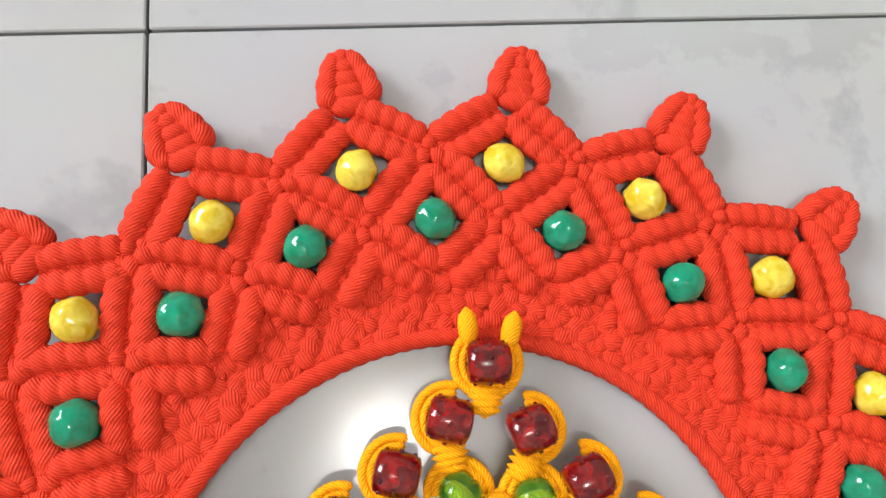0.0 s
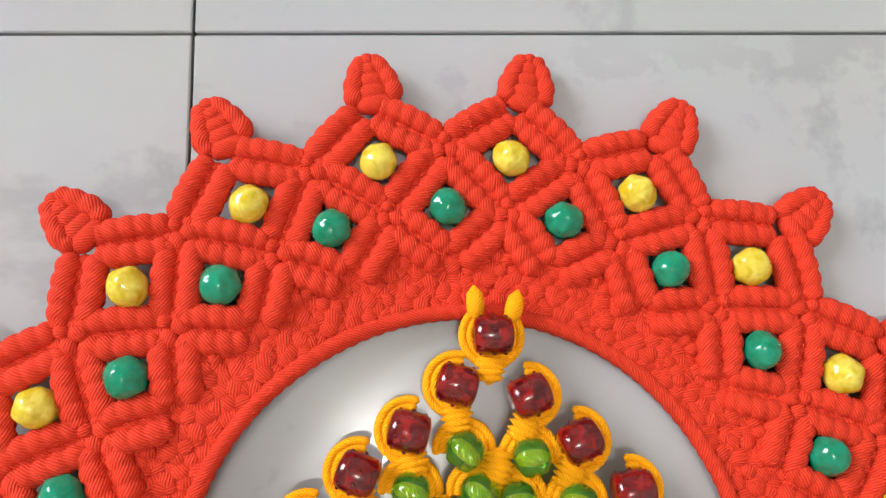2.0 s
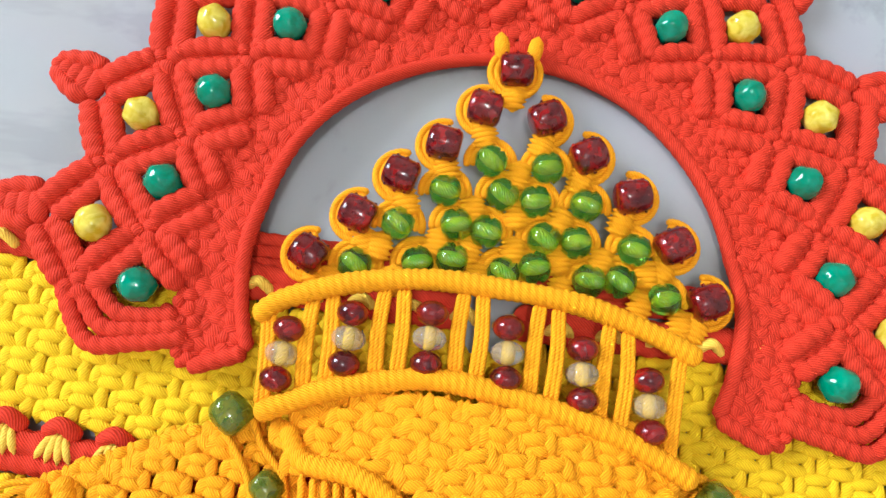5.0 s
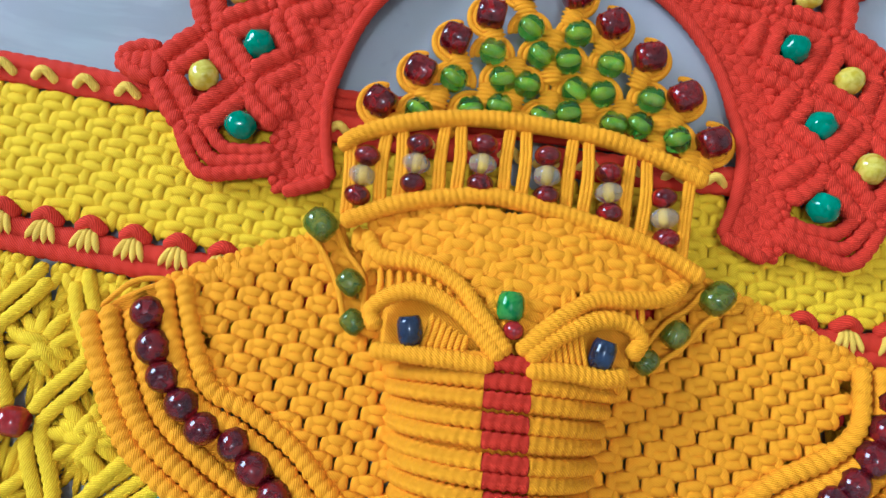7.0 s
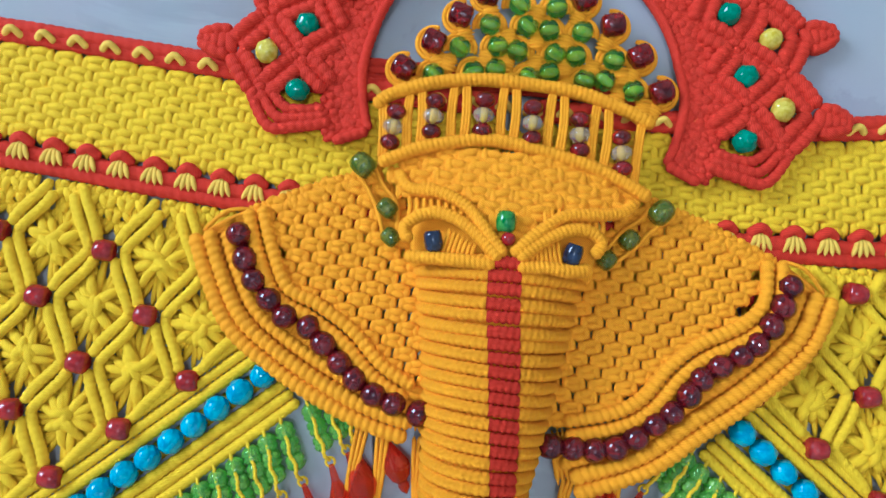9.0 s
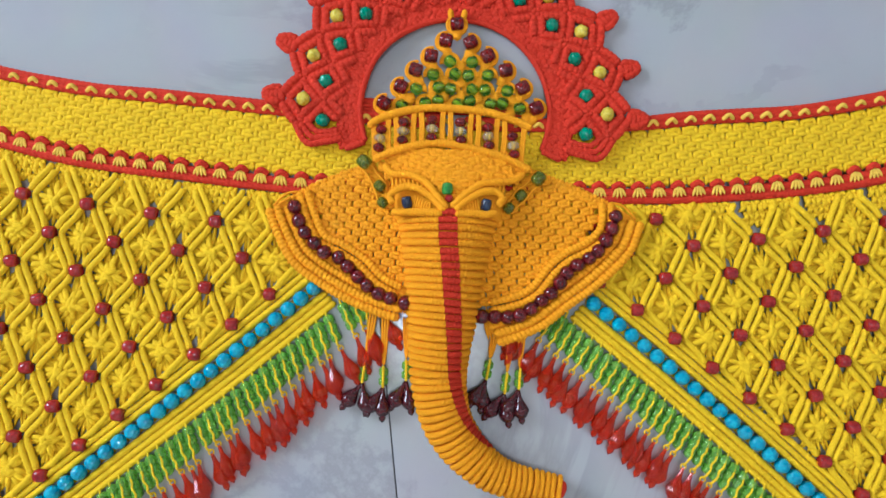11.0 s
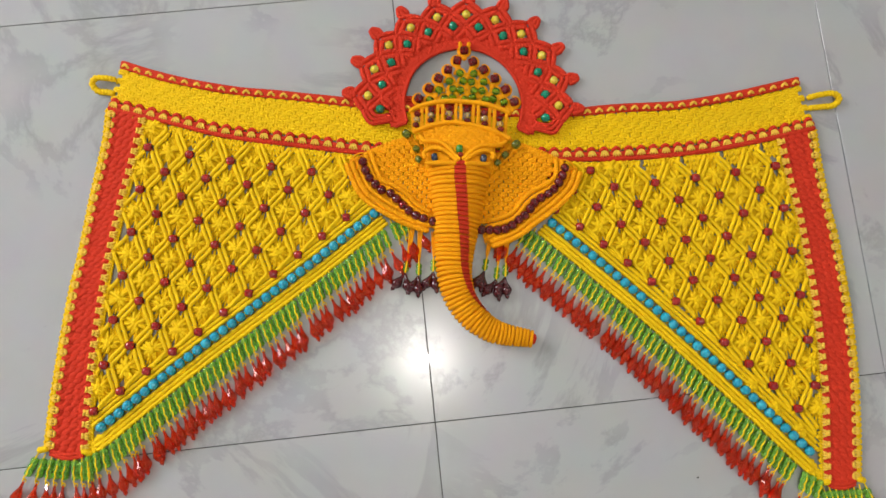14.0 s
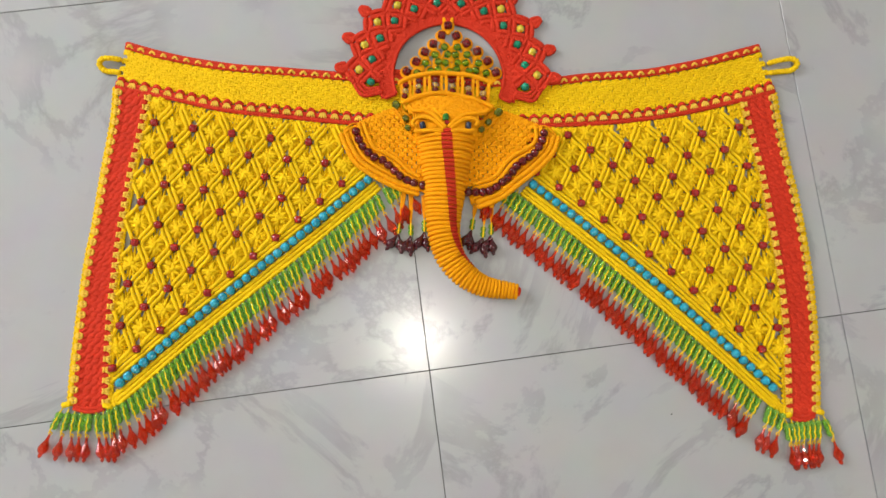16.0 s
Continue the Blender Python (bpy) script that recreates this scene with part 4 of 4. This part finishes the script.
BROWS = [
    [(-0.057, -0.125), (-0.050, -0.1335), (-0.035, -0.135), (-0.022, -0.141), (-0.013, -0.151), (-0.003, -0.163)],
    [(-0.0475, -0.160), (-0.0505, -0.153), (-0.044, -0.147), (-0.035, -0.145), (-0.025, -0.148), (-0.015, -0.155), (-0.005, -0.165)],
    [(0.059, -0.130), (0.051, -0.136), (0.036, -0.139), (0.024, -0.141), (0.012, -0.150), (0.000, -0.162)],
    [(0.038, -0.159), (0.042, -0.152), (0.036, -0.147), (0.025, -0.148), (0.013, -0.155), (0.003, -0.164)],
]
for b in BROWS:
    part("brow_cord", sweep(on_head(b, 0.0028), 0.0033, pitch=0.0023, depth=0.13, slant=0.6, sides=10, per=5), ORANGE, head)
for b in ([(-0.049, -0.1665), (-0.036, -0.1665), (-0.021, -0.1665), (-0.007, -0.167)], [(0.003, -0.167), (0.017, -0.166), (0.028, -0.1665), (0.038, -0.1645)]):
    part("bridge_cord", sweep(on_head(b, 0.0022), 0.0033, pitch=0.0023, depth=0.13, sides=10, per=5), ORANGE, head)
# short strands filling the eye sockets
sock = []
for s, cx in ((-1, -0.036), (1, 0.028)):
    for k in range(7):
        x = cx - s * (0.006 + 0.0022 * k)
        sock.append(thread(on_head([(x - s * 0.001, -0.1515 - 0.0012 * k), (x, -0.158), (x + s * 0.0015, -0.1645)], 0.0012 + 0.0002 * k), 0.0011))
    for k in range(9):
        x = cx - 0.014 + 0.0035 * k
        sock.append(thread(on_head([(x, -0.137), (x + 0.001, -0.1425), (x + 0.001, -0.148)], 0.0008), 0.0012))
for pc in sock:
    part("eye_strand", pc, ORANGE, head)
eye_me = mesh_of("eye", revolve([(1e-4, -0.0046), (0.0034, -0.0048), (0.0042, -0.003), (0.0044, 0), (0.0042, 0.003), (0.0034, 0.0048), (1e-4, 0.0046)], 12), BLACK_BEAD)
for x in (-0.0362, 0.0285):
    bead_at("eye", eye_me, head, x, -0.1585, head_z(x, -0.1585) + 0.0028, 82, 0, 180 + 12 * (1 if x < 0 else -1), "glossy blue-black eye bead")
em_me = mesh_of("bead", revolve([(1e-4, -0.0046), (0.0036, -0.0048), (0.0046, -0.003), (0.005, 0), (0.0046, 0.003), (0.0036, 0.0048), (1e-4, 0.0046)], 9), EMERALD_BEAD)
bead_at("forehead_bead", em_me, head, -0.0036, -0.1465, head_z(0, -0.1465) + 0.003, 90, 0, 0, "green faceted bead")
small_red = mesh_of("bead", revolve(ball_profile(0.0036, 0.9, 7), 12), RUBY_BEAD)
bead_at("forehead_bead", small_red, head, -0.002, -0.1545, head_z(0, -0.1545) + 0.003, 90, 0, 0, "small red bead")

# ties of olive beads at the sides of the head
olive_me = mesh_of("bead", revolve([(1e-4, -0.0052), (0.0038, -0.0054), (0.0052, -0.0034), (0.0056, 0), (0.0052, 0.0034), (0.0038, 0.0054), (1e-4, 0.0052)], 9), OLIVE_BEAD)
tie_l = [(-0.0745, -0.1235), (-0.0605, -0.1435), (-0.0575, -0.1575)]
tie_r = [(0.073, -0.1325), (0.0585, -0.1475), (0.0485, -0.1585)]
for tie in (tie_l, tie_r):
    d = np.array(tie[-1]) - np.array(tie[0])
    a = math.degrees(math.atan2(d[1], d[0]))
    w = np.array([-d[1], d[0]]) / np.linalg.norm(d) * 0.0056
    for s in (-1, 1):
        part("tie_cord", join([thread([(x + s * w[0] * k, y + s * w[1] * k, 0.0165) for (x, y), k in zip([tie[0], tuple((np.array(tie[0]) + tie[1]) / 2), tie[1], tie[2]], (0.9, 0.7, 0.9, 0.6))], 0.0012)]), ORANGE, head)
    for k, (x, y) in enumerate(tie):
        bead_at("side_bead", olive_me, head, x, y, 0.0175, 90, 0, a + 90 + (25 if tie is tie_l else 0), "olive green faceted bead", (1.05, 0.85, 0.8)[k])

# -- headband --
UP = [(-0.072, -0.0945), (-0.064, -0.0875), (-0.044, -0.080), (-0.021, -0.076), (0.003, -0.076), (0.028, -0.078), (0.050, -0.084), (0.066, -0.0905)]
LO = [(-0.067, -0.1225), (-0.048, -0.1135), (-0.028, -0.108), (-0.013, -0.106), (0.006, -0.108), (0.027, -0.112), (0.046, -0.1175), (0.066, -0.127)]
HZ = 0.0195
band_rope = sweep([(x, y, HZ) for x, y in UP], 0.0036, pitch=0.0026, depth=0.12, slant=0.6, sides=10, per=5)
headband = part("headband", band_rope, ORANGE, hanging, "orange roped headband with columns of beads")
part("lower_rope", sweep([(x, y, HZ + 0.002) for x, y in LO], 0.0036, pitch=0.0026, depth=0.12, slant=0.6, sides=10, per=5), ORANGE, headband)
round_me = mesh_of("bead", revolve(ball_profile(0.0051, 0.78, 8), 16), MAROON_BEAD)
clear_me = mesh_of("bead", revolve(ball_profile(0.0054, 0.72, 9), 27, 9, 0.12), CLEAR_BEAD)
core_me = mesh_of("bead_core", lump((0, 0, 0), (0, 1, 0), 0.0085, 0.0019, 1.0), YELLOW)
columns = [(-0.0615, -0.104), (-0.0425, -0.097), (-0.0182, -0.094), (0.006, -0.0955), (0.0295, -0.0990), (0.0505, -0.106)]
tilt = [6, 2, 0, -3, -5, -7]
for (x, y), tl in zip(columns, tilt):
    d = np.array([math.sin(radians(tl)), math.cos(radians(tl))])
    for k, me, lab in ((1, round_me, "maroon glass bead"), (0, clear_me, "clear pale gold bead"), (-1, round_me, "maroon glass bead")):
        q = np.array((x, y)) + d * 0.0077 * k
        bead_at("band_bead", me, headband, q[0], q[1], HZ + 0.0015, 90, 0, -tl, lab)
        if k == 0:
            bead_at("bead_core", core_me, headband, q[0], q[1], HZ + 0.0015, 0, 0, -tl, "yellow thread inside", 0.8)
for k in range(7):
    cx = np.interp(k, [0, 1, 2, 3, 4, 5, 6], [-0.0705, -0.052, -0.0305, -0.006, 0.0178, 0.040, 0.0625])
    for g in (-1, 1):
        if k in (0, 6) and g == (1 if k == 6 else -1):
            continue
        strands = []
        for s in range(3):
            o = g * 0.0036 + (s - 1) * 0.0016
            xt, xb = cx + o * 0.8, cx + o * 0.9 + 0.0006 * (k - 3) * -1
            strands.append(thread([(xt, poly_eval(UP, xt) - 0.002, HZ), ((xt + xb) / 2 + 0.0006 * g, (poly_eval(UP, xt) + poly_eval(LO, xb)) / 2, HZ + 0.0018), (xb, poly_eval(LO, xb) + 0.002, HZ + 0.001)], 0.00105))
        for pc in strands:
            part("upright_cord", pc, ORANGE, headband)

# -- crown --
MAROON = [(0.0, 0.0), (-0.009, -0.015), (0.012, -0.016), (-0.0212, -0.029), (0.0272, -0.0272), (-0.034, -0.0415), (0.043, -0.0392), (-0.0462, -0.0565), (0.0578, -0.054), (-0.060, -0.0715), (0.070, -0.0712)]
GREEN = [(-0.005, -0.033), (0.014, -0.033), (-0.019, -0.045), (0.000, -0.044), (0.011, -0.045), (0.028, -0.044), (-0.033, -0.058), (-0.014, -0.056), (-0.004, -0.057), (0.015, -0.057), (0.0255, -0.057), (0.045, -0.057), (-0.045, -0.073), (-0.025, -0.070), (-0.014, -0.0675), (0.003, -0.070), (0.013, -0.067), (0.031, -0.069), (0.041, -0.068), (0.056, -0.072)]
CZ = 0.0105
studded = [revolve([(1e-4, -0.0054), (0.0036, -0.0057), (0.0051, -0.0050), (0.0057, -0.0030), (0.0059, 0), (0.0057, 0.0030), (0.0051, 0.0050), (0.0036, 0.0057), (1e-4, 0.0054)], 18)]
for ringz, n, ph in ((-0.0036, 9, 0), (0, 9, 0.35), (0.0036, 9, 0.7)):
    for k in range(n):
        a = 2 * math.pi * k / n + ph
        rr = 0.0058 if ringz == 0 else 0.0053
        studded.append(place(revolve(ball_profile(0.0007, 1.0, 4), 6), Matrix.Translation((rr * math.cos(a), rr * math.sin(a), ringz))))
stud_me = mesh_of("bead", join(studded), MAROON_BEAD)
def pad(x, y, z, turn):
    """A flat tight knot: five narrow wraps over a short upright strand."""
    a = radians(turn)
    d, w = np.array((math.cos(a), math.sin(a))), np.array((-math.sin(a), math.cos(a)))
    c = np.array((x, y))
    out = [lump((*c, z - 0.0009), (*w, 0), 0.0110, 0.0034, 0.45, sides=9, rings=8, bend=0.0004)]
    for k in range(5):
        o = (k - 2) * 0.0017
        out.append(lump((*(c + w * o), z + 0.0004 - 0.00012 * (k - 2) ** 2), (*(d + w * random.uniform(-0.1, 0.1)), 0), 0.0098 - 0.0007 * abs(k - 2), 0.00125, 0.9, sides=7, rings=7, bend=0.0011))
    return join(out)


knots = []
for x, y in MAROON:
    d = np.array((0.005 - x, -0.055 - y))
    d /= np.linalg.norm(d)
    knots.append(pad(x + d[0] * 0.003, y - 0.0088, CZ + 0.0005, (18 if x < 0 else -18) * (abs(x) > 0.001)))
for x, y in [(0.0045, -0.0365), (0.0055, -0.0500), (-0.009, -0.0505), (0.020, -0.0505), (-0.038, -0.066), (-0.0195, -0.0625), (-0.009, -0.0635), (0.0055, -0.0625), (0.0205, -0.0630), (0.0345, -0.0625), (0.050, -0.0645), (-0.052, -0.079), (-0.032, -0.0765), (-0.0055, -0.0725), (0.022, -0.0735), (0.0485, -0.075), (0.062, -0.0795)]:
    knots.append(pad(x, y, CZ + 0.0010, random.uniform(-10, 10)))
for s in (-1, 1):
    knots.append(lump((s * 0.0058, 0.0088, CZ), (s * 0.15, 1, 0), 0.0105, 0.0028, 1.0))
crown = part("crown", flatten(join(knots), CZ, 0.9), ORANGE, hanging, "orange pointed crown netted with green and maroon beads")


def cord_loop(x, y, r, a0, a1, z, squash=1.0):
    out = []
    for k in (0, 1):
        rr = r + 0.0021 * k
        out.append(sweep([(x + rr * math.cos(radians(a)), y + rr * squash * math.sin(radians(a)), z) for a in np.linspace(a0, a1, 9)], 0.0013, pitch=0.0016, depth=0.1, sides=7))
    return join(out)


for x, y in MAROON:
    if abs(x) < 0.001:
        for a0, a1 in ((60, -80), (120, 260)):
            part("bead_loop", cord_loop(x, y, 0.0065, a0, a1, CZ - 0.001), ORANGE, crown)
        ang = 90
    elif x < 0:
        part("bead_loop", cord_loop(x, y, 0.0065, 75, 265, CZ - 0.001), ORANGE, crown)
        ang = 70
    else:
        part("bead_loop", cord_loop(x, y, 0.0065, 105, -85, CZ - 0.001), ORANGE, crown)
        ang = 110
    bead_at("crown_bead", stud_me, crown, x, y, CZ + 0.002, 90, random.uniform(0, 60), ang + random.uniform(-12, 12), "studded maroon glass bead")
for k, (x, y) in enumerate(GREEN):
    part("bead_loop", cord_loop(x, y, 0.0060, -15, 195, CZ - 0.0015), ORANGE, crown)
    bead_at("crown_bead", green_me, crown, x, y, CZ + 0.0015, 90, random.uniform(-30, 30), 90 + (k * 47) % 70 - 35, "clear green fluted bead", 1.08)
    bead_at("bead_core", core_me, crown, x, y, CZ + 0.0022, 0, 0, 90 + (k * 47) % 70 - 35, "yellow thread inside")
# red bar of the arch that passes behind the crown
part("cross_bar", edge_strip(np.array([(x, -0.0775) for x in np.linspace(-0.082, 0.084, 60)]), np.array([(x, -0.0655) for x in np.linspace(-0.082, 0.084, 60)]), Z0, 3, 0.0023), RED, halo)

# -- trunk --
AXIS = [(-0.0025, -0.1655), (-0.0025, -0.186), (-0.003, -0.235), (-0.0055, -0.275), (-0.005, -0.308), (0.004, -0.341), (0.025, -0.3675), (0.053, -0.3840), (0.0975, -0.3910)]
HALF = [0.0440, 0.0395, 0.0320, 0.0268, 0.0235, 0.0212, 0.0188, 0.0158, 0.0118]
HIGH = [0.0400, 0.0405, 0.0400, 0.0385, 0.0370, 0.0340, 0.0300, 0.0250, 0.0190]
STRIPE = [0.0, 0.02, 0.20, 0.47, 0.62, 0.80, 0.97, 1.15, 1.4]
WIDE = [0.0075, 0.0075, 0.0068, 0.0062, 0.0058, 0.0052, 0.0045, 0.003, 0.001]
ax, arcs = resample(AXIS, 0.0005)
key = np.array([np.argmin(np.linalg.norm(ax[:, :2] - np.array(p), axis=1)) for p in AXIS]) * 0.0005
rings, s = [], 0.0
core_rows = []
trunk = None
total = arcs[-1]
ring_specs = []
while s < total:
    h = np.interp(s, key, HALF)
    step = np.interp(h, [0.009, 0.02, 0.044], [0.0046, 0.0056, 0.0063])
    ring_specs.append((s, step))
    s += step
for n, (s, step) in enumerate(ring_specs):
    c = np.array([np.interp(s, arcs, ax[:, 0]), np.interp(s, arcs, ax[:, 1])])
    c2 = np.array([np.interp(min(total, s + 0.004), arcs, ax[:, 0]), np.interp(min(total, s + 0.004), arcs, ax[:, 1])])
    c1 = np.array([np.interp(max(0, s - 0.004), arcs, ax[:, 0]), np.interp(max(0, s - 0.004), arcs, ax[:, 1])])
    t = (c2 - c1) / np.linalg.norm(c2 - c1)
    side = np.array([-t[1], t[0]])
    hw, hh = np.interp(s, key, HALF) - 0.0024, np.interp(s, key, HIGH) - 0.003
    st, wd = np.interp(s, key, STRIPE), np.interp(s, key, WIDE)
    wob = random.uniform(-0.0004, 0.0004)

    def arc_at(th):
        q = c + side * hw * math.cos(th) + t * (wob + 0.0004 * math.cos(2 * th + n * 0.5))
        return (q[0], q[1], 0.0065 + (hh - 0.0065) * math.sin(th) ** 0.85 if math.sin(th) > 0 else 0.0065)

    core_rows.append([(*(c + side * (hw - 0.0012) * math.cos(th)), max(0.003, 0.0065 + (hh - 0.0088) * max(0, math.sin(th)) ** 0.85)) for th in np.linspace(0.0, math.pi, 15)])
    r = step * 0.53
    mid = math.acos(max(-0.995, min(0.995, st)))
    dth = wd / hw
    lo, hi = max(0.02, mid - dth), min(math.pi - 0.02, mid + dth)
    rows = []
    if st < 1.0:
        rows.append((0.02, lo, 0))
        rows.append((lo, hi, 1))
        rows.append((hi, math.pi - 0.02, 0))
    else:
        rows.append((0.02, math.pi - 0.02, 0))
    ps, idx = [], []
    for a, b, mi in rows:
        if (b - a) * hw < 0.0015:
            continue
        pc = sweep([arc_at(th) for th in np.linspace(a, b, 13)], r, pitch=0.0032, depth=0.2, slant=0.4, sides=8, per=5, up=(t[0], t[1], 0), taper=(len(rows) == 1))
        ps.append(pc)
        idx += [mi] * len(pc[1])
    rings.append((join(ps), idx))
cv = np.array(core_rows)
m, k = cv.shape[:2]
ii, jj = np.meshgrid(np.arange(m - 1), np.arange(k - 1), indexing="ij")
F = np.stack([ii * k + jj, ii * k + jj + 1, (ii + 1) * k + jj + 1, (ii + 1) * k + jj], -1).reshape(-1, 4)
V = cv.reshape(-1, 3)
trunk = part("trunk", (V, F, V[:, :2].copy()), ORANGE, hanging, "orange ribbed elephant trunk with a red stripe")
for pc, idx in rings:
    part("trunk_ring", pc, [ORANGE, RED], trunk, index=idx)
endp = ax[-1]
tip = [lump((endp[0] + 0.001, endp[1], 0.0105), (0.2, 1, 0), 0.016, 0.006, 1.0, sides=10, rings=9)]
part("trunk_end", join(tip), RED, trunk, "dark red end of the trunk")

# -- tassels under the ears --
GREENS = [((-0.062, -0.249), (-0.068, -0.296)), ((-0.052, -0.251), (-0.052, -0.299)), ((-0.034, -0.253), (-0.033, -0.293)), ((0.041, -0.265), (0.037, -0.290)), ((0.056, -0.262), (0.052, -0.301)), ((0.064, -0.259), (0.063, -0.297))]
for k, (p, q) in enumerate(GREENS):
    p, q = np.array(p), np.array(q)
    d = (q - p) / np.linalg.norm(q - p)
    a = math.degrees(math.atan2(d[1], d[0]))
    cords = [thread([(*(p + np.array((o, 0))), 0.010), (*((p + q) / 2 + np.array((o * 0.7, 0))), 0.0075), (*(q - d * 0.004), 0.007)], 0.0011) for o in (-0.0025, 0.0, 0.0025)]
    part("tassel_cord", join(cords), ORANGE, hanging, "loose orange cords")
    part("tassel_thread", sweep([(*(q - d * 0.005), 0.0105), (*(q + d * 0.014), 0.0095)], 0.0013, pitch=0.0026, depth=0.35), YELLOW, hanging)
    for j in range(2):
        g = q + d * (0.001 + 0.0078 * j)
        bead_at("green_bead", fringe_me, hanging, g[0], g[1], 0.0056, 90, random.uniform(0, 90), a + 90, "clear green fluted bead", 0.85)
    e = q + d * 0.014
    for j, da in enumerate((-26, 4) if k % 2 else (-32, 14)):
        bead_at("dark_drop", dark_me, hanging, e[0], e[1], 0.0062, 90, random.uniform(0, 90), a + 90 + da + random.uniform(-6, 6), "dark wine teardrop bead")

# -- floor tiles and the dark speck on them --
bm = box_piece(-0.2995, 0.2995, -0.2970, 0.2970, -0.0095, 0.0, 0.0005)
tile_mesh = bpy.data.meshes.new("tile")
bm.to_mesh(tile_mesh)
bm.free()
tile_mesh.materials.append(TILE)
turn = Matrix.Rotation(TURN_FLOOR, 4, "Z")
for i in range(-7, 7):
    for j in range(-6, 8):
        x, y = (turn @ Vector(((i + 0.5) * 0.6, (j + 0.5) * 0.595, 0))).xy
        x, y = x + TILE_AT[0], y + TILE_AT[1]
        m = pose(x, y, 0, 0, 0, math.degrees(TURN_FLOOR))
        if max(abs(x), abs(y)) > 3.55:
            continue
        me = tile_mesh
        if max(abs(x), abs(y)) > 2.8:
            # cut where the tile meets a wall
            bm = bmesh.new()
            bm.from_mesh(tile_mesh)
            for nx, ny in ((1, 0), (-1, 0), (0, 1), (0, -1)):
                inv = m.inverted()
                bmesh.ops.bisect_plane(bm, geom=bm.verts[:] + bm.edges[:] + bm.faces[:], plane_co=inv @ Vector((nx * 3.178, ny * 3.178, 0)), plane_no=inv.to_3x3() @ Vector((nx, ny, 0)), clear_outer=True)
            if len(bm.faces) < 3:
                bm.free()
                continue
            me = bpy.data.meshes.new("tile")
            bm.to_mesh(me)
            bm.free()
            me.materials.append(TILE)
        ob = new("tile", me)
        ob.parent = floor
        ob.matrix_basis = m

crumb = part("crumb", lump((0, 0, 0), (1, 0.4, 0), 0.003, 0.0011, 0.8), GROUT, None)
crumb.matrix_basis = pose(0.317, -0.562, 0.0009)
tagged(crumb, "tiny dark crumb lying on the pale tile", "crumb")
